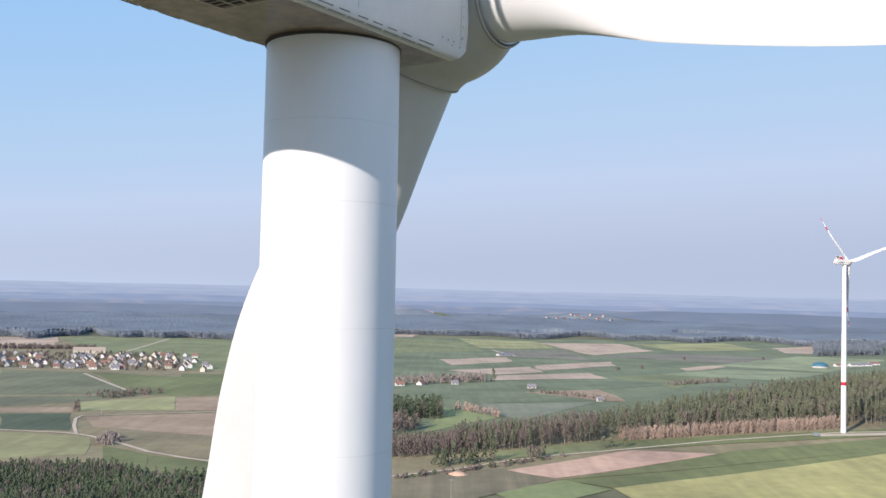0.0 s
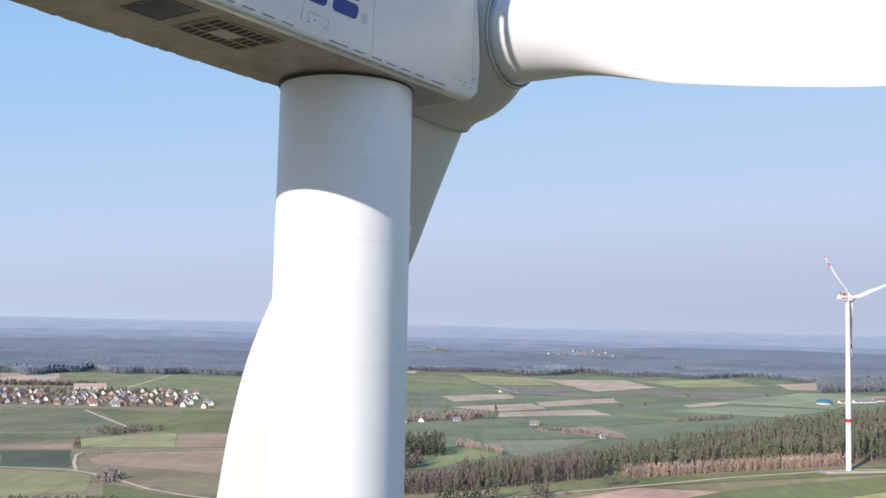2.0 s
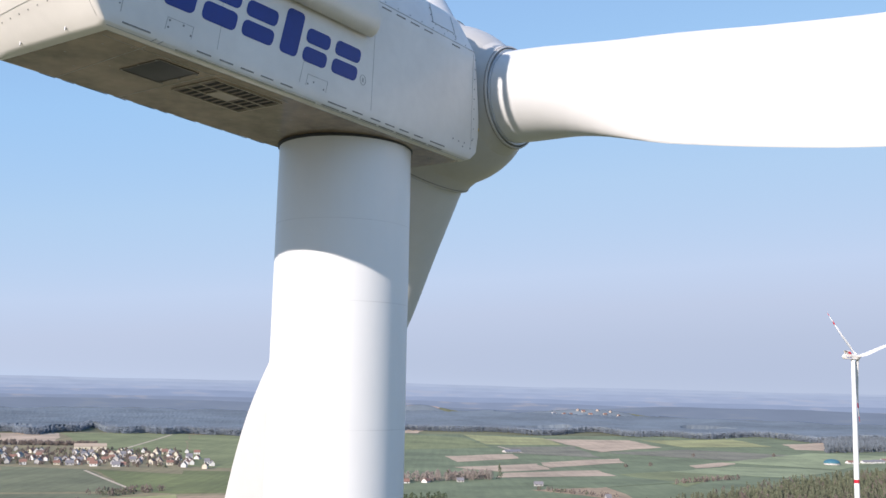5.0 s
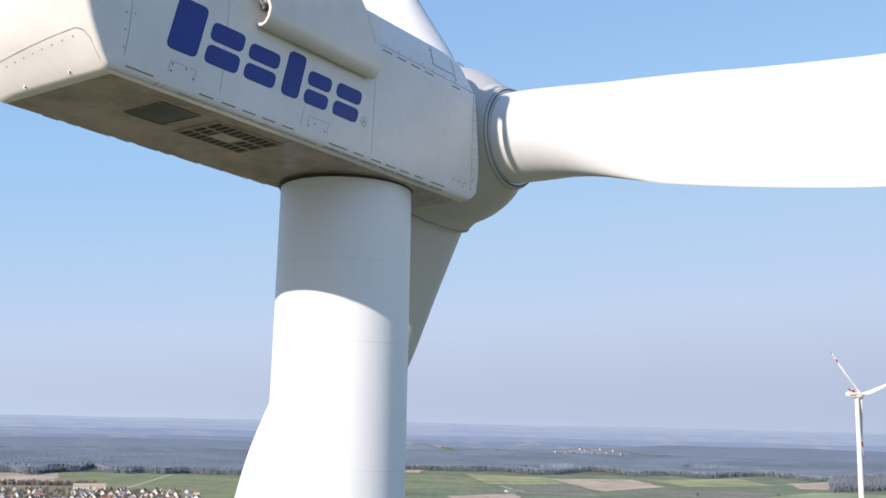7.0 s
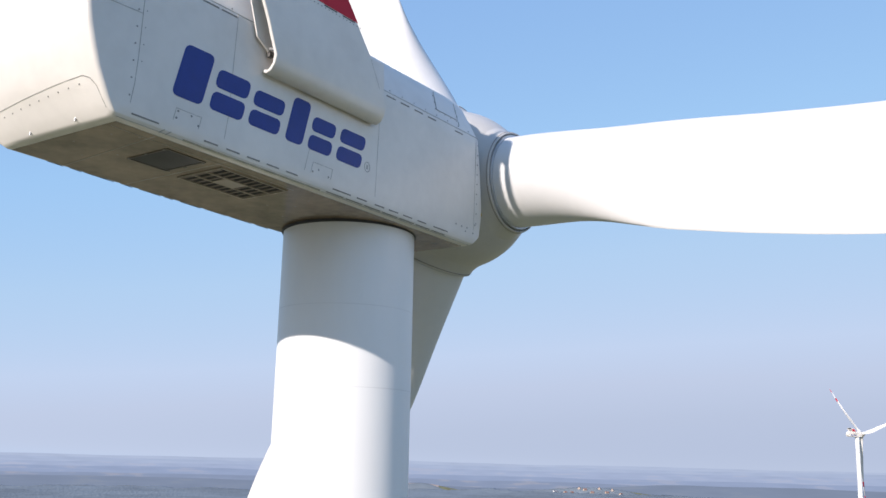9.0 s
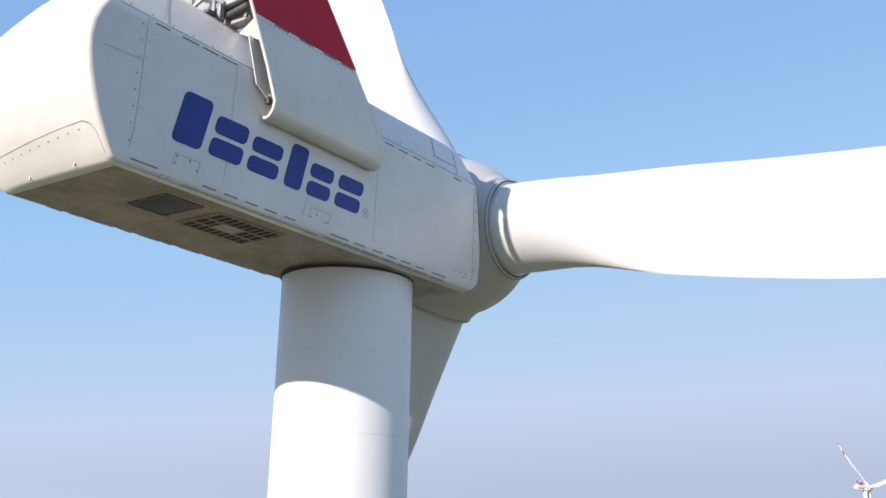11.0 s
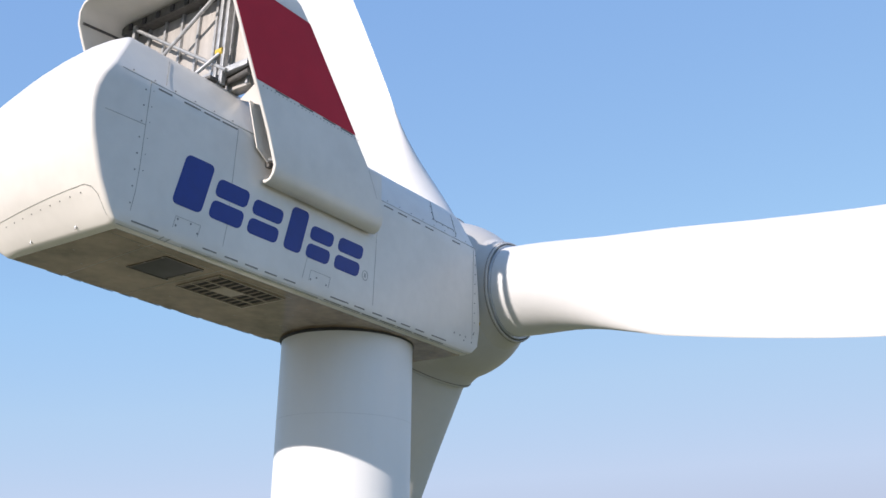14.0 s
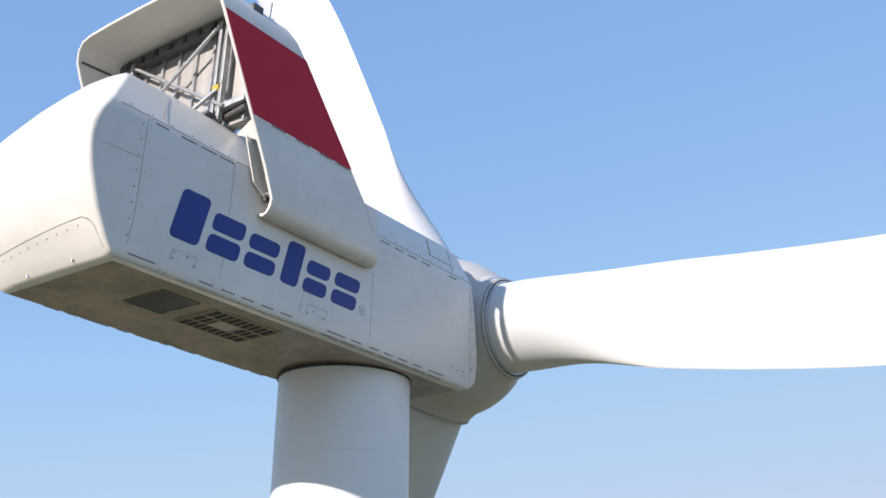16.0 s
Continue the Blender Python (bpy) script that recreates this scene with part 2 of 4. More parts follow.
SIDE = (1, 0, 0)
CORNER = Vector((0.997, 0, -0.075))
ROLL = Vector((0.89, 0, -0.45))
PITCH = Vector((0.91, 0, 0.42))
HX = HW + 0.001


def joint(name, points, normal, width=0.016):
    bm = bmesh.new()
    for a, b in zip(points, points[1:]):
        strip(bm, a, b, width, normal, 0.004)
    return on_nacelle(name, bm, JOINT)


joint("panel_joint", [(HX, -8.37, 0.30), (HX, -8.32, 0.7), (HX, -8.30, 1.2), (HX, -8.30, 3.0)], SIDE, 0.011)
joint("panel_joint", [(HX, -6.14, 0.30), (HX, -6.08, 0.8), (HX, -6.05, 3.0)], SIDE, 0.007)
joint("panel_joint", [(HX, -3.86, 0.30), (HX, -3.75, 0.80)], SIDE, 0.008)
joint("panel_joint", [(HX, -1.49, 0.30), (HX, -1.46, 3.0)], SIDE, 0.006)
joint("panel_joint", [(HX, 2.60, 0.42), (HX, 2.60, 2.9)], SIDE, 0.005)
joint("panel_joint", [(HX, -9.2, 2.02), (HX, -8.30, 2.06)], SIDE, 0.012)
joint("panel_joint", [(HX - 0.02, -8.95, 2.99), (HX - 0.02, -5.6, 2.99)], PITCH, 0.018)
joint("panel_joint", [(HX - 0.02, -1.42, 2.99), (HX - 0.02, 2.70, 2.99)], PITCH, 0.018)
joint("panel_joint", [(1.985, -7.92, 3.09), (1.635, -7.67, 3.84)], PITCH, 0.012)
joint("hatch_joint", [(1.60, 1.15, 3.92), (1.89, 0.95, 3.28), (1.89, 1.84, 3.28)], PITCH, 0.018)
joint("panel_joint", [(1.975, 1.86, 3.10), (1.62, 2.05, 3.85)], PITCH, 0.012)
joint("panel_joint", [(1.982, -8.6, -0.008), (1.982, 2.45, -0.008)], ROLL, 0.012)
joint("panel_joint", [(1.87, -8.5, ZB - 0.002), (1.87, 2.2, ZB - 0.002)], (0, 0, -1), 0.014)
joint("panel_joint", [(1.60, -8.4, ZB - 0.006), (1.60, -3.7, ZB - 0.006)], (0, 0, -1), 0.012)
joint("panel_joint", [(1.80, -7.6, ZB - 0.006), (-1.35, -7.35, ZB - 0.006)], (0, 0, -1), 0.012)
joint("panel_joint", [(1.80, -5.84, ZB - 0.006), (-1.35, -5.84, ZB - 0.006)], (0, 0, -1), 0.012)

bolt_row("bolts", [(HX, -8.40, 0.45 + 0.33 * k) for k in range(8)], SIDE, nacelle, 0.020)
bolt_row("bolts", [(HX, -8.22, 1.15 + 0.33 * k) for k in range(6)], SIDE, nacelle, 0.012)
bolt_row("bolts", [(HX, 2.70, 0.62 + 0.27 * k) for k in range(9)], SIDE, nacelle, 0.017)
bolt_row("bolts", [(HX - 0.03, -8.7 + 0.5 * k, 3.05) for k in range(6)], PITCH, nacelle, 0.018)
bolt_row("bolts", [(HX - 0.03, -1.1 + 0.48 * k, 3.06) for k in range(8)], PITCH, nacelle, 0.016)
bolt_row("bolts", [(1.90 - 0.1 * k, 0.90 + 0.06 * k, 3.28 + 0.22 * k) for k in range(3)] + [(1.90, 1.05 + 0.26 * k, 3.24) for k in range(4)] + [(1.93 - 0.1 * k, 1.90 + 0.05 * k, 3.2 + 0.21 * k) for k in range(3)], PITCH, nacelle, 0.018)
bolt_row("bolts", [(HX, u, z) for u, z in ((1.80, 0.42), (2.05, 0.41), (2.30, 0.42), (2.23, 0.31), (2.66, 0.57), (2.58, 0.33), (-3.42, 0.42), (-3.10, 0.34), (-3.6, 0.34), (-7.30, 0.50), (-7.33, 0.36), (-6.98, 0.50), (-6.80, 0.36))], SIDE, nacelle, 0.026)
bolt_row("bolts", [(x, u, ZB) for x, u in ((1.2, -8.1), (0.2, -8.2), (-0.4, -7.6), (1.5, -7.7), (-0.2, -6.6), (0.25, -7.25), (-0.6, -5.2), (0.2, -3.1), (1.3, -2.9), (-0.5, -3.4), (0.7, -2.7), (-0.2, -2.2))], (0, 0, -1), nacelle, 0.03)
bolt_row("bolts", [(x, tail(x, 0.42 + 0.065 * x) - 0.008, 0.42 + 0.065 * x) for x in (-1.8, -1.5, -1.2, -0.9, -0.6, -0.3, 0.0, 0.3, 0.6, 0.9, 1.2, 1.5)], (0, -0.88, -0.47), nacelle, 0.018, 0.006)


# dark grey paints in the shade of the flange slots; socket seams share it
SLOT = paint("slot_shade_seam", (0.22, 0.21, 0.195), 0.6, grain=0.2, scale=6)


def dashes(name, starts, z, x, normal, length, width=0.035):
    """Slots along a flange, their inner shade as thin dark strips, one part each."""
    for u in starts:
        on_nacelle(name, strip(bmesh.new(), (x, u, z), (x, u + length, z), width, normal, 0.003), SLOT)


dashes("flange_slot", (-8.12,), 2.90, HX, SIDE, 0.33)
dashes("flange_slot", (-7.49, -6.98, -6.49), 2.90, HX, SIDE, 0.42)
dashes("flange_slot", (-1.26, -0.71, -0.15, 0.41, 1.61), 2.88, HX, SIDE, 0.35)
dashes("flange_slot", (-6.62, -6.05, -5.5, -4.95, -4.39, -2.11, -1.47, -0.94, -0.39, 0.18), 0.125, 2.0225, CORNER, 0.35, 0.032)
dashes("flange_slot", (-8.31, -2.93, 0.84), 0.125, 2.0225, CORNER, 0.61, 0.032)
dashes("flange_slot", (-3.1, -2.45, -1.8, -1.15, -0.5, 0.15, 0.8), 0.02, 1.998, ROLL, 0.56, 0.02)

# the brown, glossy underside panel with patchy stains
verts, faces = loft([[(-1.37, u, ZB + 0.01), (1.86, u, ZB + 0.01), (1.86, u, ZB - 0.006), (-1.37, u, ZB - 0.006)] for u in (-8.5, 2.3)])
belly = on_nacelle("belly_panel", mesh_of("belly_panel", verts, faces), BELLY_BROWN, "brown glossy underside panel with patchy stains")
bm = bmesh.new()
box(bm, 0.29, 1.42, -6.98, -6.10, ZB - 0.015, ZB - 0.002, 0.004)
hatch = on_nacelle("service_hatch", bm, paint("dark_hatch", (0.035, 0.034, 0.04), 0.5, grain=0.2, scale=3), "dark square service hatch")
bolt_row("hatch_bolts", [(x, u, ZB - 0.03) for x in (0.33, 0.85, 1.38) for u in (-7.03, -6.05)], (0, 0, -1), hatch, 0.03)


def vent_grille():
    x0, x1, y0, y1 = 0.14, 1.48, -5.66, -3.78
    z = ZB - 0.012
    bm = bmesh.new()
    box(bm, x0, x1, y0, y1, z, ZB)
    # near-black plate paints in the shade behind the slats
    back = on_nacelle("vent_grille", bm, paint("vent_void_shade", (0.008, 0.007, 0.006), 0.9), "dark slatted vent grille with a plain middle plate")
    bm = bmesh.new()
    for a in (x0, x0 + 0.41, x0 + 0.83, x1 - 0.03):
        box(bm, a, a + 0.035, y0, y1, z - 0.02, z + 0.01)
    for b in (y0, y1 - 0.03):
        box(bm, x0, x1, b, b + 0.03, z - 0.02, z + 0.01)
    pale = paint("grille_paint", (0.40, 0.345, 0.285), 0.45, grain=0.15)
    part("grille_frame", bm, pale, back)
    bm = bmesh.new()
    box(bm, x0 + 0.44, x0 + 0.83, y0 + 0.58, y0 + 1.16, z - 0.018, z + 0.01, 0.006)
    part("blank_plate", bm, pale, back, "plain pale plate")
    bm = bmesh.new()
    box(bm, 0, 0.375, 0, 0.075, -0.012, 0.004)
    slat = finish(bm, "slat")
    slat.materials.append(paint("vent_slat", (0.19, 0.15, 0.12), 0.6, grain=0.15))
    for r in range(3):
        k = 0
        while k < 10:
            u = y0 + 0.07 + k * 0.188
            k += 1
            if r == 1 and 0.53 < u - y0 < 1.18:
                continue
            s = part("slat", slat, None, back)
            s.matrix_local = pose(x0 + 0.035 + r * 0.415, u, z) @ pose(0, 0, 0, 8, 0, 0)


vent_grille()

# bright metallic strip added along the lower edge, painting in its sunlit glints
on_nacelle("edge_glint", strip(bmesh.new(), (1.987, -7.1, -0.002), (1.987, -3.3, -0.002), 0.035, ROLL, 0.006), paint("glint_strip", (0.62, 0.60, 0.57), 0.22, metal=0.7, grain=0.25, scale=3, fine=14), "bright strip painted as a sunlit edge glint")
bm = bmesh.new()
for x0, x1, u0, u1 in ((0.25, 1.46, -7.02, -6.98), (0.25, 1.46, -6.10, -6.06), (0.25, 0.29, -6.98, -6.10), (1.42, 1.46, -6.98, -6.10)):
    box(bm, x0, x1, u0, u1, ZB - 0.022, ZB)
part("hatch_frame", bm, paint("hatch_frame_steel", (0.12, 0.10, 0.085), 0.5, grain=0.2), hatch, "dark hatch frame")

# ragged rubber seal along the belly's far edge, and small cover plates low on the side
rag = random.Random(3)
u = -7.7
while u < -1.7:
    n = 0.25 + 0.5 * rag.random()
    bm = bmesh.new()
    bar(bm, (-1.41, u, ZB + 0.002), (-1.41 - 0.012 * rag.random(), u + n, ZB - 0.010 * rag.random()), 0.006 + 0.005 * rag.random(), 8)
    on_nacelle("seal_strip", bm, BLACK)
    u += n + 0.25 * rag.random()
for u, v in ((-3.66, -2.98), (-7.40, -6.74)):
    joint("cover_joint", [(HX, u, 0.30), (HX, u + 0.05, 0.55), (HX, v, 0.55), (HX, v - 0.05, 0.30)], SIDE, 0.009)
joint("cover_joint", [(1.975, -7.65, -0.02), (2.015, -7.55, 0.06)], ROLL, 0.02)
joint("cover_joint", [(1.975, -7.50, -0.02), (2.015, -7.40, 0.06)], ROLL, 0.02)

# rear cover below the tail
def cover_line(x):
    return 0.53 + 0.065 * x


def tail_strip(bm, x0, z0, x1, z1):
    strip(bm, (x0, tail(x0, z0) - 0.008, z0), (x1, tail(x1, z1) - 0.008, z1), 0.009, (0, -0.88, -0.47), 0.003)


bm = bmesh.new()
for k in range(12):
    x0, x1 = -1.95 + 0.3 * k, -1.95 + 0.3 * (k + 1)
    tail_strip(bm, x0, cover_line(x0), x1, cover_line(x1))
for p, q in (((1.65, cover_line(1.65)), (1.80, 0.58)), ((1.80, 0.58), (1.90, 0.44)), ((1.90, 0.44), (1.94, 0.10))):
    tail_strip(bm, *p, *q)
on_nacelle("tail_joint", bm, JOINT)
for x, z in ((1.05, 0.05), (-0.35, 0.03)):
    bm = bmesh.new()
    y = tail(x, z)
    bar(bm, (x, y + 0.05, z), (x, y - 0.03, z), 0.02)
    bar(bm, (x, y - 0.025, z + 0.02), (x, y - 0.025, z - 0.05), 0.014)
    on_nacelle("latch", bm, STEEL, "small steel latch")
on_nacelle("lifting_lug", bar(bmesh.new(), (1.80, 2.95, 0.98), (1.93, 3.10, 0.97), 0.05, 12), YELLOW, "small yellow lug")

# the maker's mark: plain blue shapes, with a small round one after them
def mark(u0, u1, z0, z1, cuts):
    """A slanted blue block with rounded corners, parted by level gaps."""
    bm = bmesh.new()
    lean = 0.22
    n = cuts + 1
    gap = 0.09 if cuts else 0
    tall = (z1 - z0 - gap * cuts) / n
    for k in range(n):
        a = z0 + k * (tall + gap)
        r = min(0.12, tall * 0.45)
        ring = []
        for cx, cz, q in ((u1 - r, a + tall - r, 0), (u0 + r, a + tall - r, 90), (u0 + r, a + r, 180), (u1 - r, a + r, 270)):
            for s in range(4):
                t = radians(q + s * 30)
                y, z = cx + r * math.cos(t), cz + r * math.sin(t)
                ring.append((y + lean * (z - z0), z))
        outer = [bm.verts.new((HX + 0.006, y, z)) for y, z in ring]
        inner = [bm.verts.new((HX - 0.004, y, z)) for y, z in ring]
        bm.faces.new(outer)
        for i in range(len(ring)):
            j = (i + 1) % len(ring)
            bm.faces.new((outer[i], inner[i], inner[j], outer[j]))
    on_nacelle("blue_mark", bm, BLUE, "plain dark blue mark")


mark(-7.50, -6.78, 0.78, 1.88, 0)
mark(-6.60, -5.74, 0.79, 1.68, 1)
mark(-5.58, -4.72, 0.80, 1.60, 1)
mark(-4.52, -4.00, 0.79, 1.82, 0)
mark(-3.84, -3.10, 0.80, 1.58, 1)
mark(-2.92, -2.08, 0.81, 1.60, 1)
bm = bmesh.new()
for k in range(24):
    a, b = radians(15 * k), radians(15 * (k + 1))
    strip(bm, (HX, -1.82 + 0.095 * math.cos(a), 0.93 + 0.115 * math.sin(a)), (HX, -1.82 + 0.095 * math.cos(b), 0.93 + 0.115 * math.sin(b)), 0.016, SIDE, 0.003)
box(bm, HX - 0.004, HX + 0.003, -1.85, -1.79, 0.88, 0.98)
on_nacelle("round_mark", bm, JOINT, "small round mark")

# ---- roof cooler: a hoop with two swept fins, a radiator inside ----
HOOP = [(2.06, 2.03), (2.16, 1.99), (2.27, 2.03), (2.35, 2.14), (2.385, 2.32), (2.385, 3.0), (2.38, 3.95), (2.37, 5.0), (2.36, 6.06), (2.33, 6.38), (2.22, 6.62), (2.03, 6.76), (1.75, 6.82), (0.9, 6.85)]
HOOP = HOOP + [(0.0, 6.86)] + [(-x - 0.2 * smooth_step(2.5, 5.0, z), z) for x, z in HOOP[::-1]]


def hoop_rear(z):
    return -5.30 - max(0, z - 2.42) * 0.503 + 0.1 * smooth_step(6.2, 7.0, z)


def hoop_front(z):
    return -1.72 if z < 2.6 else -1.72 - (z - 2.6) * 0.84


def hoop_grid(points, push, n=14, trim=0.0):
    secs = []
    for k in range(n + 1):
        s = trim + (1 - trim) * k / n
        secs.append([(x + push * (1 if x > 0 else -1), hoop_rear(z) + (hoop_front(z) - hoop_rear(z)) * s, z) for x, z in points])
    return loft(secs, closed=False, caps=False)


cooler = part("cooler_hoop", mesh_of("cooler_hoop", *hoop_grid(HOOP, 0.0), smooth=True), SHELL, nacelle, "white roof hoop with two swept side fins")
cooler.data.set_sharp_from_angle(angle=radians(50))
sol = cooler.modifiers.new("thickness", "SOLIDIFY")
sol.thickness, sol.offset = 0.085, 0.0
rim = cooler.modifiers.new("edge", "BEVEL")
rim.harden_normals = True
rim.width, rim.segments, rim.limit_method, rim.angle_limit = 0.03, 3, "ANGLE", radians(50)
for sign in (1, -1):
    pts = [(sign * (x + (0.2 * smooth_step(2.5, 5.0, z) if sign < 0 else 0)), z) for x, z in ((2.379, 3.98), (2.368, 5.0), (2.358, 6.06))]
    band = part("red_band", mesh_of("red_band", *hoop_grid(pts, 0.047, trim=0.012 if sign > 0 else 0.08)), RED, cooler, "crimson warning band")
    th = band.modifiers.new("thickness", "SOLIDIFY")
    th.thickness, th.offset = 0.006, 0.0
    fill = [(sign * 2.03, 2.04), (sign * 2.2, 2.04), (sign * 2.3, 2.14), (sign * 2.34, 2.32), (sign * 2.34, 3.0), (sign * 2.3, 3.42), (sign * 1.80, 3.42), (sign * 2.03, 2.9)]
    verts, faces = loft([[(x, u, z) for x, z in fill] for u in (-4.3, -1.74)])
    part("fin_root", mesh_of("fin_root", verts, faces), SHELL, cooler, "white fairing where fin meets nacelle")
bolt_row("fin_bolts", [(2.425, -5.85 + 0.118 * k, 3.9) for k in range(27)], SIDE, cooler, 0.016)
for u in (-5.5, -4.75, -4.0, -3.4):
    part("fin_slot", strip(bmesh.new(), (2.424, u, 3.955), (2.424, u + 0.42, 3.955), 0.03, SIDE, 0.002), DARK, cooler)
bm = bmesh.new()
strip(bm, (2.425, -2.0, 2.7), (2.425, -2.35, 3.3), 0.012, SIDE, 0.003)
part("fin_joint", bm, JOINT, cooler)

radiator = part("radiator", box(bmesh.new(), -2.15, 2.15, -5.98, -5.72, 3.98, 6.66, 0.02), RADIATOR, nacelle, "grey finned radiator bank")
for k in range(8):
    x = -2.1 + 0.6 * k
    part("mullion", box(bmesh.new(), x - 0.035, x + 0.035, -6.05, -5.97, 3.98, 6.6), STEEL, radiator)
part("top_beam", box(bmesh.new(), -2.3, 2.3, -6.25, -5.95, 6.50, 6.74, 0.015), DARK, radiator, "dark steel top beam")
for k in range(9):
    part("beam_bracket", box(bmesh.new(), -2.0 + 0.5 * k, -1.88 + 0.5 * k, -6.29, -6.2, 6.52, 6.68), BLACK, radiator)
part("lower_beam", box(bmesh.new(), -0.9, 2.3, -6.25, -6.05, 4.28, 4.42, 0.01), STEEL, radiator)
for x in (-1.75, 1.35, 1.55):
    part("post", box(bmesh.new(), x - 0.05, x + 0.05, -6.30, -6.18, 4.0, 6.56, 0.01), STEEL, radiator)
for a, b in (((-1.70, -6.28, 6.44), (1.70, -6.28, 4.30)), ((-0.9, -6.32, 5.05), (1.35, -6.32, 6.46))):
    part("brace", bar(bmesh.new(), a, b, 0.045, 12), STEEL, radiator, "diagonal steel tube")
part("brace", bar(bmesh.new(), (0.98, -6.62, 4.15), (1.5, -6.25, 4.85), 0.045, 12), STEEL, radiator, "short steel strut")
for x, u in ((0.98, -6.62), (1.22, -6.55), (1.45, -6.45)):
    part("foot_plate", box(bmesh.new(), x - 0.12, x + 0.12, u - 0.12, u + 0.12, 4.02, 4.24 - 0.1 * x, 0.02), DARK, radiator)
part("clamp", bar(bmesh.new(), (1.35, -6.26, 4.82), (1.55, -6.26, 4.82), 0.09, 12), YELLOW, radiator, "yellow clamp")
for z in (4.16, 4.34):
    part("pipe", bar(bmesh.new(), (1.2, -6.0, z), (2.3, -6.15, z), 0.07, 14), DARK, radiator, "dark coolant pipe")

part("corner_seal", bar(bmesh.new(), (-2.46, -7.2, 6.40), (-2.44, -6.1, 6.48), 0.03), DARK, cooler, "dark corner seal")

# fairing plate between fin and roof, and the mast on the hoop
bm = bmesh.new()
vs = [bm.verts.new(v) for v in ((1.62, -5.75, 3.86), (2.34, -5.98, 3.95), (2.34, -5.8, 3.5))]
bm.faces.new(vs)
bm.faces.new([bm.verts.new(v.co + Vector((0, 0.04, 0))) for v in vs][::-1])
on_nacelle("fin_gusset", bm, SHELL, "white gusset between fin and roof")
verts, faces = loft([[(x, -5.92, 3.62), (x, -5.58, 2.66), (x, -5.25, 2.45), (x, -5.05, 2.6), (x, -5.05, 3.62)] for x in (2.10, 2.13)])
on_nacelle("inner_plate", mesh_of("inner_plate", verts, faces), SHELL, "white plate behind the fin's edge")
part("inner_bracket", bar(bmesh.new(), (2.05, -5.2, 2.55), (2.36, -5.25, 2.45), 0.035), STEEL, cooler)
part("inner_bracket", box(bmesh.new(), 2.04, 2.14, -5.22, -5.1, 2.36, 2.48, 0.01), DARK, cooler)
sensor = part("wind_sensor", bar(bmesh.new(), (1.7, -5.25, 6.81), (1.7, -5.25, 6.96), 0.09, 16), DARK, cooler, "small sensor mast on the hoop")
part("sensor_rod", bar(bmesh.new(), (1.7, -5.25, 6.94), (1.7, -5.2, 7.58), 0.03), STEEL, sensor)
part("sensor_cup", bar(bmesh.new(), (1.7, -5.37, 7.08), (1.7, -5.10, 7.14), 0.04), STEEL, sensor)


# ---- rotor ----
HUB = Vector((0, 4.536, 2.283))
ROTOR_TURN = -1.3                        # degrees by which the blade on the camera's side stands above level


def foil(chord, thick, round_mix, twist, back, n=40):
    """One blade section, leading edge up (+y), x the way of the wind's flow; a circle where round_mix is 1."""
    out = []
    for i in range(n):
        a = 2 * math.pi * i / n
        c, s = math.cos(a), math.sin(a)
        p = (1 + c) / 2                                   # 1 at the leading edge, 0 at the trailing edge
        q = 1 - p
        w = thick / 0.2 * (0.2969 * math.sqrt(q) - 0.126 * q - 0.3516 * q * q + 0.2843 * q ** 3 - 0.1015 * q ** 4) * (0.6 if s >= 0 else -0.85)
        fy, fx = back + (p - 0.0) * chord, w
        ry, rx = c * 1.28, s * 1.28
        y = round_mix * ry + (1 - round_mix) * fy
        x = round_mix * rx + (1 - round_mix) * fx
        t = radians(twist)
        out.append((x * math.cos(t) - y * math.sin(t), x * math.sin(t) + y * math.cos(t)))
    return out


REACH = np.array((0, 2, 4.5, 7, 10, 13, 17, 24, 36, 54.5))                                 # metres from the root
LEAD = np.array((1.28, 1.295, 1.316, 1.15, 1.05, 1.16, 1.13, 0.974, 0.545, 0.10))         # leading edge ahead of the pitch axis
CHORD = np.array((2.56, 3.0, 3.335, 3.515, 3.655, 3.652, 3.2, 2.55, 1.75, 0.30))


def eased(values, r):
    """A smooth curve through values at REACH."""
    slope = np.gradient(values, REACH)
    i = int(np.clip(np.searchsorted(REACH, r, side="right") - 1, 0, len(REACH) - 2))
    h = REACH[i + 1] - REACH[i]
    t = (r - REACH[i]) / h
    return float((2 * t ** 3 - 3 * t * t + 1) * values[i] + (t ** 3 - 2 * t * t + t) * h * slope[i] + (3 * t * t - 2 * t ** 3) * values[i + 1] + (t ** 3 - t * t) * h * slope[i + 1])


def blade_mesh(length=54.5, band=None):
    """A blade along +z from its round root; its plan swells to the widest chord at a fifth of the length."""
    secs = []
    for r in list(np.linspace(0, 24, 61)) + list(np.linspace(25, length, 36)):
        f = r / length
        chord = eased(CHORD, r)
        mix = 1 - smooth_step(0.6, 5.0, r)
        thick = chord * (0.20 + 0.271 * (1 - smooth_step(3, 16, r)))
        twist = -3.22 - 24.9 * (1 - smooth_step(2, 40, r))
        pre = 4.72 * f * f + 0.056 * r
        secs.append([(x + pre, y, r) for x, y in foil(chord, thick, mix, twist, eased(LEAD, r) - chord)])
    if band:
        secs = [[((x - s[0][0]) * 1.05 + s[0][0] + (0.02 if x > s[0][0] else -0.02), (y - s[10][1]) * 1.03 + s[10][1], z) for x, y, z in s] for s in secs if band[0] <= s[0][2] <= band[1]]
    return mesh_of("blade", *loft(secs), smooth=True)


def hub_part(name, rings, material, parent, m, label="", sides=72):
    ob = turned(name, rings, material, parent, label, sides)
    ob.matrix_local = m
    return ob


BALL = 2.33                             # radius of the spinner


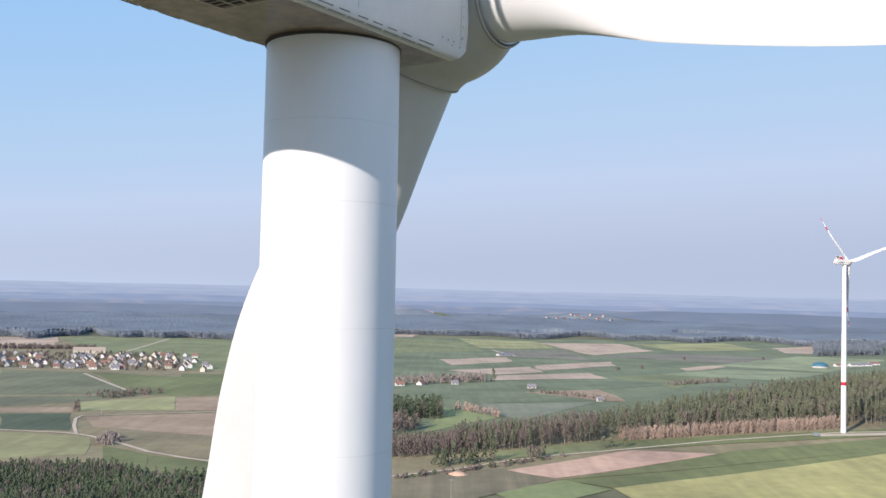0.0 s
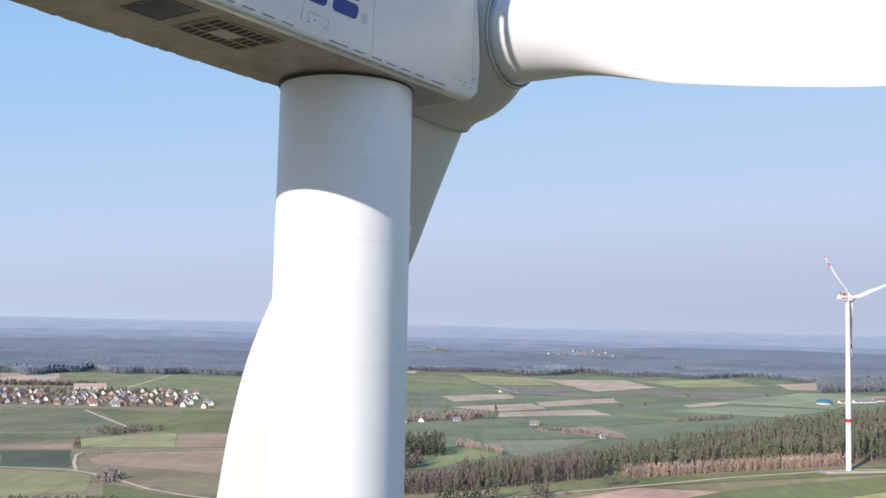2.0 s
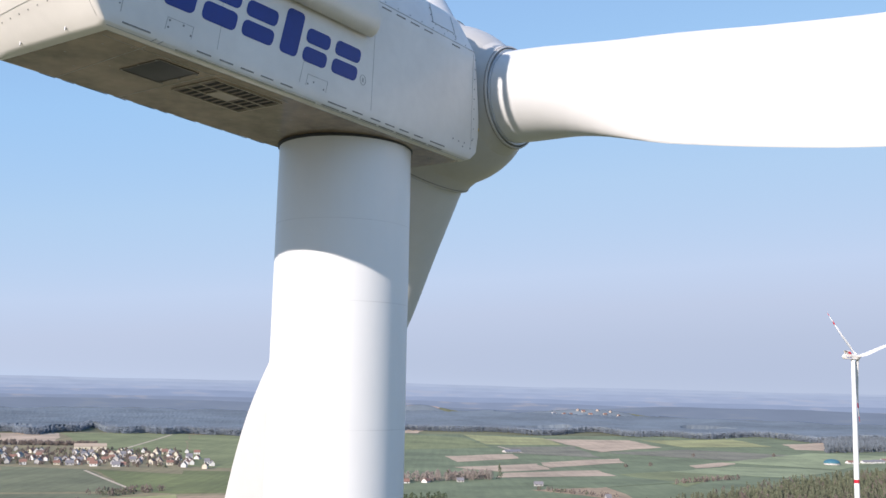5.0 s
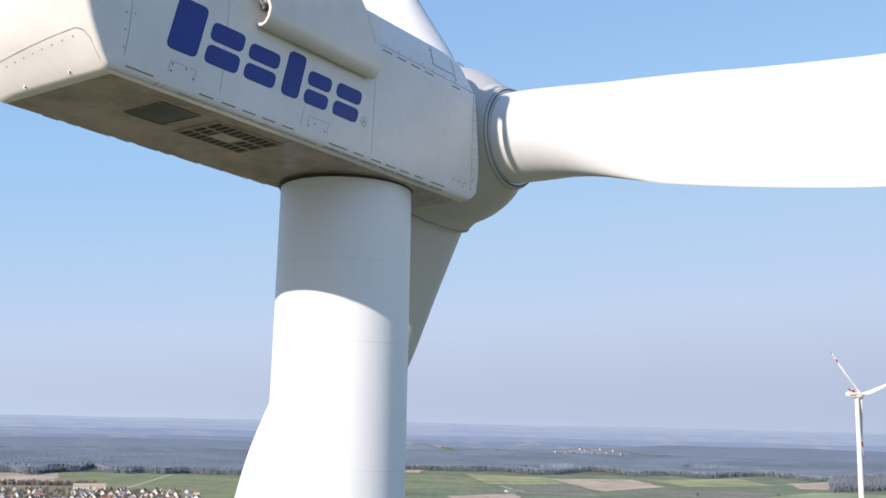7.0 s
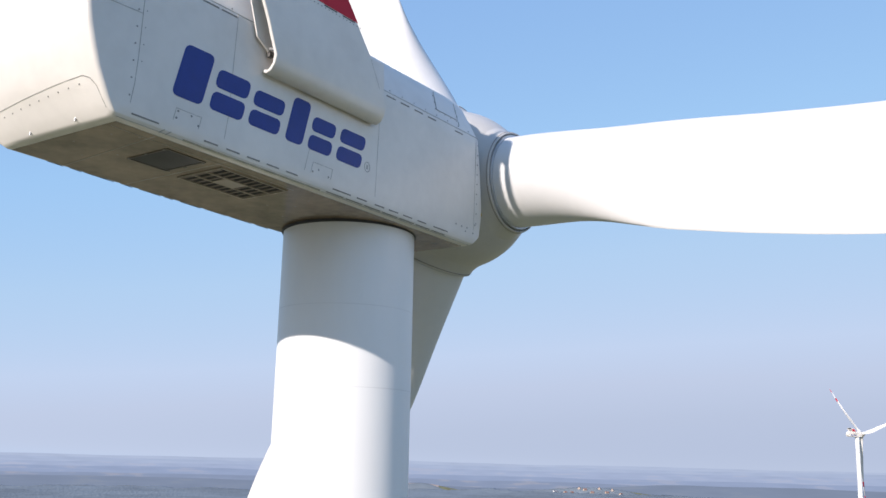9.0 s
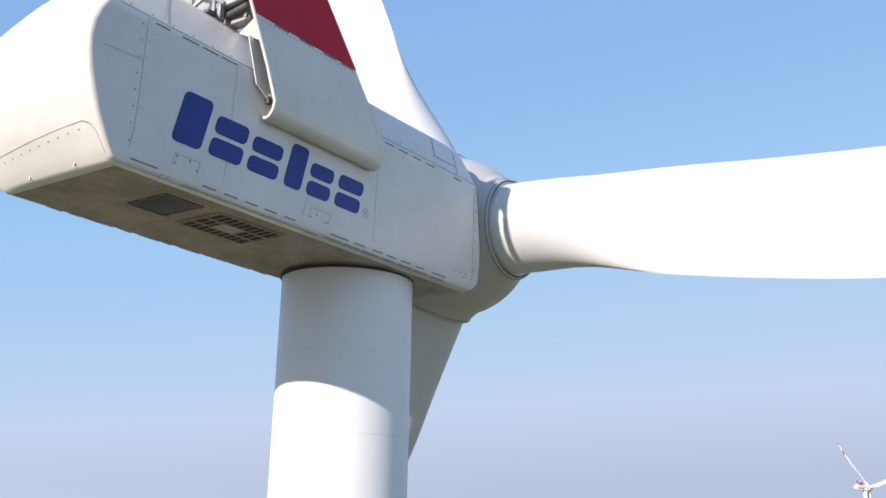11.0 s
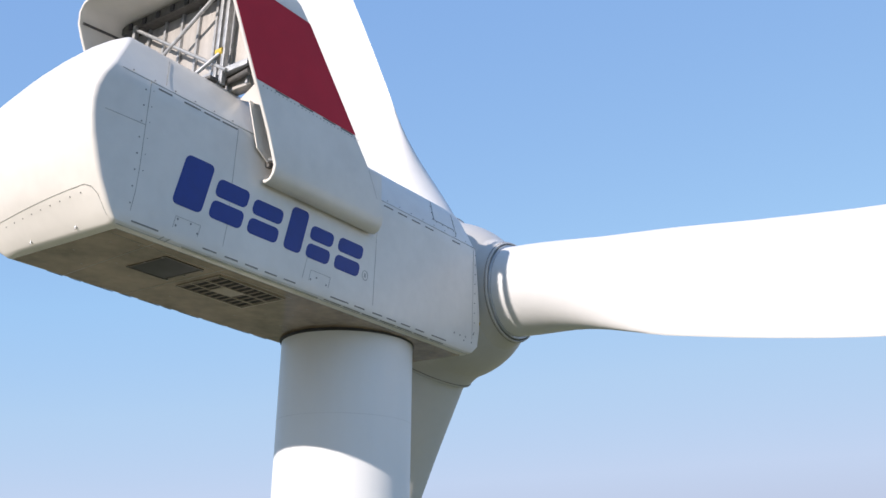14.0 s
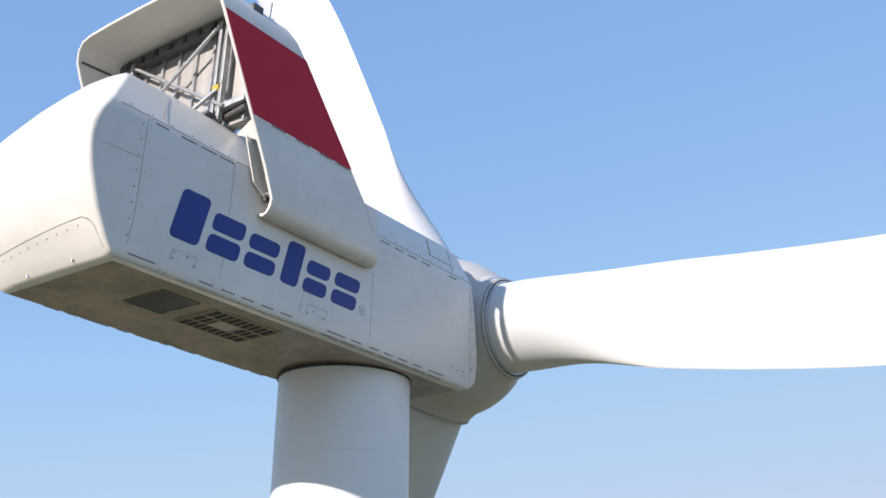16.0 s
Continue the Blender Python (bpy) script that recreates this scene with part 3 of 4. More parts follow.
def build_rotor(parent, base, turn):
    rotor = part("rotor_hub", bmesh.new(), BLADE_PAINT, parent, "white spinner with three blade sockets")
    rotor.matrix_local = base
    # spinner: turned about the shaft (y), nose ahead
    prof = [(1.55, -1.50), (1.72, -1.50), (1.80, -1.46)] + [(BALL * math.cos(radians(a)), BALL * math.sin(radians(a))) for a in range(-36, 88, 4)] + [(0.02, BALL)]
    hub_part("spinner", prof, SPINNER_PAINT, rotor, pose(0, 0, 0, -90, 0, 0), "rounded white spinner shell")
    bl = blade_mesh()
    bl.set_sharp_from_angle(angle=radians(50))
    stripes = [blade_mesh(54.5, (37.5, 42.5)), blade_mesh(54.5, (49.0, 54.4))]
    for k in range(3):
        m = pose(0, 0, 0, 0, 90 - (turn + 120 * k), 0)       # z of the blade runs out from the shaft
        sock = hub_part("blade_socket", [(1.90, 1.30), (1.66, 1.60), (1.54, 1.78), (1.47, 1.93), (1.435, 2.03), (1.43, 2.10), (1.41, 2.115), (1.385, 2.11), (1.38, 2.06), (1.25, 2.06)], SPINNER_PAINT, rotor, m, "white socket with a rim collar")
        ring = hub_part("root_ring", [(1.20, 2.05), (1.345, 2.05), (1.35, 2.10), (1.335, 2.15), (1.20, 2.16)], BRONZE, sock, Matrix(), "grey steel root ring")
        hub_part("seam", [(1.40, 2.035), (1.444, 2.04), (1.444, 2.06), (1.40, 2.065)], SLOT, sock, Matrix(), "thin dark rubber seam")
        b = part("blade", bl, BLADE_PAINT, rotor, "white tapered glass-fibre blade")
        b.matrix_local = m @ pose(0, 0, 2.05) @ pose(0, 0, 0, 0, 0, 90)
        for s in stripes:
            part("warning_band", s, RED, b, "red warning band")
    return rotor


rotor = build_rotor(turbine, NAC @ Matrix.Translation(HUB) @ pose(0, 0, 0, 6.37, 0, 0), ROTOR_TURN)
bm = bmesh.new()
strip(bm, (2.17, -0.85, 0.02), (1.78, -1.50, 0.02), 0.014, (0.85, -0.5, 0), 0.02)
seam = part("spinner_joint", bm, JOINT, rotor)
seam.matrix_local = pose(0, 0, 0, 0, -18, 0)
neck = hub_part("shaft_cover", [(1.2, 0.0), (1.55, 0.02), (1.6, 0.5), (1.5, 0.62)], SHELL, turbine, NAC @ Matrix.Translation((0, 2.6, 2.15)) @ pose(0, 0, 0, -90, 0, 0), "grey-white ring between nacelle and spinner")
# ---- ground sheet ----
def ground_sheet():
    rs = [0.0] + [40 * 1.022 ** k for k in range(224)]
    rs = sorted([r for r in rs if r < 4900] + [2868 + 14 * k for k in range(14)]) + [4960]
    az = [i * 2 for i in range(-90, -18)] + [i * 0.25 for i in range(-144, 145)] + [i * 2 for i in range(19, 90)]
    verts, faces = [], []
    for r in rs:
        for a in az:
            x, y = HOME[0] + r * math.sin(radians(a)), HOME[1] + r * math.cos(radians(a))
            verts.append((x, y, relief(x, y)))
    n = len(az)
    for k in range(len(rs) - 1):
        for i in range(n):
            j = (i + 1) % n
            faces.append((k * n + i, (k + 1) * n + i, (k + 1) * n + j, k * n + j))
    return mesh_of("ground", verts, faces, True)


GRASS = paint("meadow_grass", (0.18, 0.175, 0.085), 0.9, grain=0.35, scale=0.004, fine=0.05)
ground = part("ground", ground_sheet(), GRASS)
tagged(ground, "rolling green farmland under hazy spring light", "ground", kind="structure")
# ---- fields, tracks ----


def soil(name, colour, rows=0.0, turn=0.0):
    """A field's surface: patchy growth, with faint drill rows and tramlines along one way."""
    if colour[1] > 0.85 * colour[0]:
        colour = (colour[0], 0.98 * colour[1], 1.02 * colour[2])      # slight haze tint put into green crops: less green, more blue
    m = paint(name, colour, 0.95, grain=0.22, scale=0.012, fine=0.12)
    n, l = m.node_tree.nodes, m.node_tree.links
    b = n["Principled BSDF"]
    mp = n.new("ShaderNodeMapping")
    mp.inputs["Rotation"].default_value = (0, 0, radians(turn))
    mp.inputs["Scale"].default_value = (1, 0.035, 1)
    wave = n.new("ShaderNodeTexNoise")
    wave.inputs["Scale"].default_value, wave.inputs["Detail"].default_value = 0.16, 3.0
    tc = n.new("ShaderNodeTexCoord")
    l.new(tc.outputs["Object"], mp.inputs["Vector"])
    l.new(mp.outputs["Vector"], wave.inputs["Vector"])
    r = n.new("ShaderNodeMapRange")
    r.inputs["From Min"].default_value, r.inputs["From Max"].default_value = 0.3, 0.7
    r.inputs["To Min"].default_value, r.inputs["To Max"].default_value = 1 - rows * 1.3, 1 + rows * 1.2
    l.new(wave.outputs["Fac"], r.inputs["Value"])
    old = b.inputs["Base Color"].links[0].from_socket
    sc = n.new("ShaderNodeVectorMath")
    sc.operation = "SCALE"
    l.new(old, sc.inputs[0])
    l.new(r.outputs["Result"], sc.inputs["Scale"])
    l.new(sc.outputs["Vector"], b.inputs["Base Color"])
    return m


TAN = soil("stubble", (0.520, 0.380, 0.265), 0.06, 30)
GREEN = soil("young_wheat", (0.222, 0.240, 0.100), 0.08, 55)
GREEN_DARK = soil("young_grain", (0.178, 0.208, 0.104), 0.08, 20)
GREEN_BLUE = soil("sparse_grain", (0.245, 0.260, 0.160), 0.07, 75)
BROWN = soil("fallow", (0.385, 0.272, 0.170), 0.08, 10)
GREEN_DEEP = soil("dense_crop", (0.090, 0.116, 0.058), 0.12, 85)
YELLOW_GREEN = soil("early_growth", (0.430, 0.390, 0.142), 0.07, 40)
OLIVE = soil("rough_pasture", (0.270, 0.220, 0.116), 0.1, 0)
GREEN_BRIGHT = soil("meadow", (0.24, 0.275, 0.105), 0.05, 60)
ROUGH = soil("rough_grassland", (0.205, 0.168, 0.096), 0.16, 15)
# these two far fields have haze paled into their base colour
HAZE_GREEN = soil("hazed_growth", (0.295, 0.325, 0.165), 0.06, 70)
HAZED_SOIL = soil("hazed_fallow", (0.42, 0.335, 0.29), 0.06, 15)
DULL = soil("dull_fallow", (0.225, 0.208, 0.140), 0.08, 45)
OLIVE_GREEN = soil("olive_meadow", (0.290, 0.278, 0.118), 0.07, 30)
GREEN_OLIVE = soil("olive_grain", (0.175, 0.180, 0.092), 0.09, 50)
PALE_GREEN = soil("pale_growth", (0.355, 0.345, 0.145), 0.07, 25)
GREEN_RICH = soil("spring_wheat", (0.172, 0.190, 0.066), 0.09, 65)
PLOUGH = soil("ploughed_soil", (0.610, 0.390, 0.270), 0.07, 35)
GRAVEL = paint("pale_gravel", (0.56, 0.45, 0.33), 0.9, grain=0.15, scale=0.05, fine=0.6)
lifted = [0.0]


def lift(x, y):
    return relief(x, y) + 0.10 + 0.00018 * math.hypot(x, y)


def field(material, label, a, b, c, d, n=14, low=1.0):
    """A field draped on the land between its four corners, its edge a little uneven."""
    lifted[0] += 0.004
    verts, faces = [], []
    for i in range(n + 1):
        for j in range(n + 1):
            s, t = i / n, j / n
            x = (a[0] * (1 - s) + b[0] * s) * (1 - t) + (d[0] * (1 - s) + c[0] * s) * t
            y = (a[1] * (1 - s) + b[1] * s) * (1 - t) + (d[1] * (1 - s) + c[1] * s) * t
            k = 0.004 * math.hypot(x, y)
            x += k * noise.noise((x / 60, y / 60, 1.0))
            y += k * noise.noise((x / 60, y / 60, 7.0))
            verts.append((x, y, relief(x, y) + low * (lift(x, y) - relief(x, y)) + lifted[0]))
    for i in range(n):
        for j in range(n):
            q = i * (n + 1) + j
            faces.append((q, q + 1, q + n + 2, q + n + 1))
    ob = part("field", mesh_of("field", verts, faces, True), material)
    return tagged(ob, label, "field", kind="structure")


def track(points, width, label):
    """A gravel track draped along its line."""
    verts, faces = [], []
    pts = []
    for p, q in zip(points, points[1:]):
        steps = max(2, int(math.dist(p, q) / 12))
        pts += [(p[0] + (q[0] - p[0]) * k / steps, p[1] + (q[1] - p[1]) * k / steps) for k in range(steps)]
    pts.append(points[-1])
    for k, p in enumerate(pts):
        u = Vector(pts[min(k + 1, len(pts) - 1)]) - Vector(pts[max(k - 1, 0)])
        s = Vector((-u.y, u.x)).normalized() * width / 2
        for e in (p[0] + s.x, p[1] + s.y), (p[0] - s.x, p[1] - s.y):
            verts.append((*e, lift(*e) + 0.22))
    for k in range(len(pts) - 1):
        faces.append((2 * k, 2 * k + 1, 2 * k + 3, 2 * k + 2))
    ob = part("road", mesh_of("road", verts, faces, True), GRAVEL)
    return tagged(ob, label, "farm track", kind="structure")


field(OLIVE, "olive rough pasture", (-856, 1831), (-384, 2130), (-97, 544), (-253, 534), n=40, low=0.6)
field(GREEN_DARK, "dark green field of young grain", (-120, 2285), (1163, 2393), (439, 884), (-34, 706), n=40, low=0.6)
field(OLIVE, "olive rough pasture", (-34, 698), (399, 800), (313, 622), (-23, 507), n=40, low=0.6)
field(TAN, "dry tan stubble field", (-804, 1854), (-713, 1903), (-614, 1607), (-680, 1567))
field(GREEN, "green field of young winter wheat", (-711, 1904), (-508, 2042), (-358, 1423), (-548, 1567))
field(GREEN_OLIVE, "olive green field of young grain", (-534, 1228), (-424, 1211), (-292, 975), (-415, 952))
field(GREEN_RICH, "rich green field of spring wheat", (-418, 1213), (-297, 1169), (-245, 954), (-289, 975))
field(GREEN_OLIVE, "olive green field of young grain", (-410, 941), (-285, 951), (-317, 903), (-375, 859))
field(BROWN, "brown fallow field", (-370, 848), (-311, 858), (-300, 824), (-359, 822))
field(GREEN_DEEP, "deep green field of dense crop", (-354, 811), (-298, 816), (-264, 717), (-316, 722))
field(PALE_GREEN, "pale green field in early growth", (-318, 899), (-247, 950), (-220, 844), (-297, 833))
field(BROWN, "brown fallow field", (-278, 793), (-150, 831), (-122, 680), (-255, 737))
field(OLIVE, "olive rough pasture", (-257, 732), (-120, 668), (-106, 592), (-186, 632))
field(OLIVE_GREEN, "olive green meadow", (-323, 711), (-236, 688), (-217, 617), (-271, 596))
field(GREEN_RICH, "rich green field of spring wheat", (-218, 651), (-179, 621), (-163, 562), (-193, 583))
field(GREEN_RICH, "rich green field of spring wheat", (-178, 617), (-104, 580), (-98, 544), (-161, 559))
field(GREEN, "green field of young winter wheat", (-490, 1980), (-368, 2043), (-225, 1254), (-321, 1279))
field(GREEN_RICH, "rich green field of spring wheat", (-308, 1216), (-219, 1218), (-174, 970), (-247, 958))
field(BROWN, "brown fallow field", (-242, 934), (-171, 954), (-152, 847), (-217, 837))
field(HAZED_SOIL, "pale fallow field on a far rise", (-150, 2980), (-5, 2988), (-12, 2962), (-142, 2956))
field(HAZED_SOIL, "pale fallow field on a far rise", (-146, 2944), (-20, 2950), (-28, 2925), (-138, 2920))
field(HAZED_SOIL, "pale reddish field round a far hamlet", (335, 2958), (520, 2966), (505, 2912), (345, 2905))
field(TAN, "dry tan field at the wood's near edge", (-150, 2400), (-40, 2420), (-60, 2300), (-140, 2290))
field(PALE_GREEN, "pale green clearing in the far woods", (820, 2480), (1100, 2400), (1060, 2260), (850, 2290))
field(GREEN, "green field of young winter wheat", (-106, 2269), (45, 2187), (92, 1873), (-80, 1733))
field(PALE_GREEN, "pale green field in early growth", (49, 2292), (223, 2225), (237, 1990), (85, 1962))
field(TAN, "dry tan stubble field", (223, 2185), (401, 2185), (420, 1956), (278, 1791))
field(TAN, "dry tan stubble field", (6, 1599), (117, 1699), (123, 1582), (22, 1467))
field(TAN, "dry tan stubble field", (20, 1358), (135, 1465), (149, 1339), (72, 1276))
field(TAN, "dry tan stubble field", (142, 1492), (281, 1628), (272, 1528), (147, 1379))
field(TAN, "dry tan stubble field", (78, 1256), (204, 1340), (209, 1209), (66, 1168))
field(GREEN_DARK, "dark green field of young grain", (-48, 1064), (79, 1067), (147, 882), (41, 884))
field(GREEN_BLUE, "grey-green field of sparse grain", (41, 880), (146, 878), (72, 765), (43, 816))
field(GREEN_BRIGHT, "bright green meadow", (9, 857), (51, 783), (-8, 707), (0, 760))
field(PALE_GREEN, "pale green field in early growth", (426, 2188), (640, 2250), (650, 2010), (468, 1959))
field(DULL, "dull brownish green fallow field", (277, 1775), (454, 1891), (664, 1714), (461, 1612))
field(DULL, "dull brownish green fallow field", (103, 1877), (250, 1956), (256, 1636), (123, 1715))
field(TAN, "dry tan stubble field", (701, 2092), (840, 2196), (712, 1897), (667, 1922))
field(TAN, "dry tan stubble field", (363, 1485), (453, 1598), (443, 1530), (355, 1416))
field(GREEN, "green field of young winter wheat", (218, 1248), (321, 1355), (468, 1485), (242, 987))
field(BROWN, "brown fallow field", (90, 986), (166, 1005), (170, 870), (148, 882))
field(GREEN_DARK, "dark green field of young grain", (80, 1075), (223, 1195), (253, 1062), (153, 995))
field(PLOUGH, "pinkish brown ploughed field", (42, 572), (130, 635), (180, 619), (71, 553))
field(GREEN_RICH, "rich green field of spring wheat", (71, 549), (189, 625), (338, 673), (320, 636))
field(GREEN_RICH, "rich green field of spring wheat", (76, 549), (320, 636), (317, 629), (99, 529))
field(YELLOW_GREEN, "yellow-green field in early growth", (99, 529), (317, 629), (221, 430), (123, 427))
field(GREEN_BRIGHT, "bright green meadow", (33, 519), (76, 549), (97, 525), (50, 481))
field(GREEN, "green field of young winter wheat", (39, 634), (113, 667), (142, 641), (41, 609))
field(GREEN_RICH, "rich green field of spring wheat", (113, 667), (352, 702), (340, 677), (142, 641))
field(ROUGH, "rough brownish grassland by the track", (-23, 548), (39, 580), (71, 549), (-18, 458))
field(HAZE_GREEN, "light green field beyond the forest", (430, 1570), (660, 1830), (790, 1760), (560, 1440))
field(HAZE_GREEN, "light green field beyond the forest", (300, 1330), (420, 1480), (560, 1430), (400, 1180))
track([(-330, 722), (-260, 705), (-252, 700), (-239, 691), (-207, 659), (-181, 629), (-151, 607), (-104, 580), (-40, 545)], 3.2, "pale gravel farm track between fields")
track([(-252, 700), (-268, 740), (-282, 783), (-283, 800), (-227, 818), (-140, 838)], 2.7, "pale gravel farm track with a bend")
track([(-419, 1195), (-292, 975)], 4, "narrow pale track across a field")
track([(-23, 556), (13, 577), (48, 604), (84, 622), (135, 642), (197, 665), (281, 685), (340, 686)], 2.6, "pale gravel track along the wood")
track([(262, 676), (300, 677), (345, 680)], 8, "pale crane pad by the second turbine")
track([(105, 1913), (138, 1722)], 5, "pale track to a barn")
track([(-480, 1480), (-505, 1800), (-520, 1960)], 5, "track up the slope to the wood")

# ---- trees ----
PINE = paint("pine_needles", (0.130, 0.142, 0.086), 0.9, grain=0.2, scale=0.03, fine=0.3, spread=0.25)
ASH = paint("grey_twigs", (0.285, 0.240, 0.215), 0.95, grain=0.2, scale=0.03, fine=0.3, spread=0.25)
BARE = paint("bare_twigs", (0.168, 0.134, 0.118), 0.95, grain=0.2, scale=0.03, fine=0.3, spread=0.28)
YOUNG = paint("young_conifers", (0.082, 0.108, 0.058), 0.9, grain=0.25, scale=0.03, fine=0.3, spread=0.25)
LARCH = paint("russet_larch", (0.40, 0.295, 0.235), 0.95, grain=0.2, scale=0.03, fine=0.3, spread=0.22)
BARK = paint("bark", (0.26, 0.21, 0.17), 0.95, grain=0.3, scale=0.5, fine=4, spread=0.25)
# haze blue is mixed into the base colours of these three far woods
HAZED_WOOD = paint("hazed_wood", (0.162, 0.192, 0.218), 1.0, grain=0.20, scale=0.0045, fine=0.03)
HAZED_DARK_WOOD = paint("hazed_dark_wood", (0.142, 0.166, 0.192), 1.0, grain=0.15, scale=0.01, fine=0.05, spread=0.12)
HAZED_EDGE = paint("hazed_wood_edge", (0.192, 0.224, 0.268), 1.0, grain=0.15, scale=0.01, fine=0.05, spread=0.12)
TUFT_V = np.array([(0, 0, 1.1), (1, 0, 0.05), (0.1, 1, -0.1), (-1, 0.1, 0.1), (0, -1, -0.05), (0, 0, -0.9)])
TUFT_F = np.array([(0, 1, 2), (0, 2, 3), (0, 3, 4), (0, 4, 1), (5, 2, 1), (5, 3, 2), (5, 4, 3), (5, 1, 4)])
rng = np.random.default_rng(5)


def crown_arrays(height, spread, low, clumps, kind):
    """Many small jittered tufts on a crown's outline, for one tree at the origin."""
    vs, fs = [], []
    for k in range(clumps):
        f = (k + rng.random()) / clumps
        z = low + (height - low) * f
        if kind == "fir":
            reach = spread * (1 - f) ** 0.8 + 0.15
        elif kind == "pine":
            reach = spread * math.sin(math.pi * (0.22 + 0.73 * f)) ** 0.8
        else:
            reach = spread * math.sin(math.pi * (0.15 + 0.8 * f)) ** 0.6
        a = rng.random() * 6.283
        q = reach * math.sqrt(rng.random())
        size = spread * (0.20 + 0.17 * rng.random()) * min(1, math.sqrt(26 / clumps))
        shape = {"bare": (0.55, 0.55, 1.7), "fir": (0.95, 0.95, 1.05), "pine": (1.05, 1.05, 0.8)}[kind]
        v = TUFT_V * (size * (0.7 + 0.6 * rng.random((6, 1)))) * np.array(shape)
        t = rng.random() * 1.57
        v = v @ np.array([[math.cos(t), math.sin(t), 0], [-math.sin(t), math.cos(t), 0], [0, 0, 1]])
        vs.append(v + np.array([q * math.cos(a), q * math.sin(a), z]))
        fs.append(TUFT_F + 6 * (len(vs) - 1))
    return np.concatenate(vs), np.concatenate(fs)


def trunk_arrays(height, r):
    """A tapered trunk with three short limbs."""
    vs, fs = [], []

    def stick(a, b, r0, r1):
        a, b = np.array(a, float), np.array(b, float)
        base = sum(len(v) for v in vs)
        ring = [(math.cos(t), math.sin(t), 0) for t in (0, 1.571, 3.142, 4.712)]
        vs.append(np.array([a + np.array(c) * r0 for c in ring] + [b + np.array(c) * r1 for c in ring]))
        for i in range(4):
            j = (i + 1) % 4
            fs.append([(base + i, base + j, base + 4 + j), (base + i, base + 4 + j, base + 4 + i)])

    stick((0, 0, -0.8), (0, 0, height), r, r * 0.25)
    for k in range(3):
        a, z = rng.random() * 6.283, height * (0.45 + 0.15 * k)
        stick((0, 0, z), (math.cos(a) * height * 0.14, math.sin(a) * height * 0.14, z + height * 0.12), r * 0.4, r * 0.1)
    return np.concatenate(vs), np.concatenate([np.array(f) for f in fs])


def joined(name, pieces, material):
    verts, faces, at = [], [], 0
    for v, f in pieces:
        verts.append(v)
        faces.append(f + at)
        at += len(v)
    return mesh_of(name, np.concatenate(verts).tolist(), np.concatenate(faces).tolist())


def inside(p, poly):
    hit = False
    for (x0, y0), (x1, y1) in zip(poly, poly[1:] + poly[:1]):
        if (y0 > p[1]) != (y1 > p[1]) and p[0] < (x1 - x0) * (p[1] - y0) / (y1 - y0) + x0:
            hit = not hit
    return hit


def wood(label, poly, spacing, height, spread, low, mix, clumps=16, variants=7, ride=None):
    """A stand of trees of kind stuff: trunks and crowns of several sorts, scattered over a stretch of land. mix: (kind, material, share); ride: a straight gap from one place to another, and its half width."""
    stand = thing("woodland", label, "woodland", kind="stuff")
    sorts = []
    for kind, mat, share in mix:
        sorts.append([(crown_arrays(height * h, spread, low * height * h, clumps, kind), trunk_arrays(height * h * 0.93, 0.011 * height)) for h in np.linspace(0.75, 1.12, variants)])
    crowns, trunks = [[] for _ in mix], []
    xs, ys = [p[0] for p in poly], [p[1] for p in poly]
    y = min(ys)
    while y < max(ys):
        x = min(xs)
        while x < max(xs):
            px, py = x + spacing * (rng.random() - 0.5), y + spacing * (rng.random() - 0.5)
            x += spacing
            if not inside((px, py), poly):
                continue
            if ride:
                (ax, ay), (bx, by), half = ride
                if abs((bx - ax) * (py - ay) - (by - ay) * (px - ax)) < half * math.hypot(bx - ax, by - ay):
                    continue
            pick = rng.random() + 0.35 * noise.noise((px / 45, py / 45, 3.0))
            k, run = 0, mix[0][2]
            while pick > run and k < len(mix) - 1:
                k += 1
                run += mix[k][2]
            (cv, cf), (tv, tf) = sorts[k][rng.integers(variants)]
            a = rng.random() * 6.283
            rot = np.array([[math.cos(a), math.sin(a), 0], [-math.sin(a), math.cos(a), 0], [0, 0, 1]])
            at = np.array([px, py, relief(px, py)])
            crowns[k].append((cv @ rot + at, cf))
            trunks.append((tv @ rot + at, tf))
        y += spacing
    for (kind, mat, share), c in zip(mix, crowns):
        if c:
            part("crowns", joined("crowns", c, mat), mat, stand)
    if trunks:
        part("trunks", joined("trunks", trunks, BARK), BARK, stand)
    return stand


def tree(label, x, y, height, spread, low, kind, material, clumps=46):
    t = thing("tree", label, "tree", pose(x, y, relief(x, y)), "single trees")
    c, k = crown_arrays(height, spread, low * height, clumps, kind), trunk_arrays(height * 0.93, 0.016 * height)
    part("trunk", joined("trunk", [k], BARK), BARK, t)
    part("crown", joined("crown", [c], material), material, t)
    return t


wood("dense young conifer plantation with dark green tops and brown scrub", [(-275, 572), (-190, 578), (-152, 548), (-96, 552), (-72, 412), (-205, 400)], 3.6, 5.5, 1.6, 0.06, [("fir", YOUNG, 0.86), ("bare", BARE, 0.14)], 24)
wood("low strip of bare brown trees beside fields", [(-40, 606), (36, 629), (36, 676), (-40, 648)], 3.8, 10, 1.9, 0.15, [("bare", BARE, 0.92), ("fir", PINE, 0.08)], 50)
wood("mixed strip of tall bare trees and dark pines", [(14, 624), (38, 630), (113, 667), (122, 715), (41, 680), (14, 664)], 4.1, 15, 2.1, 0.34, [("bare", BARE, 0.55), ("fir", PINE, 0.45)], 56)
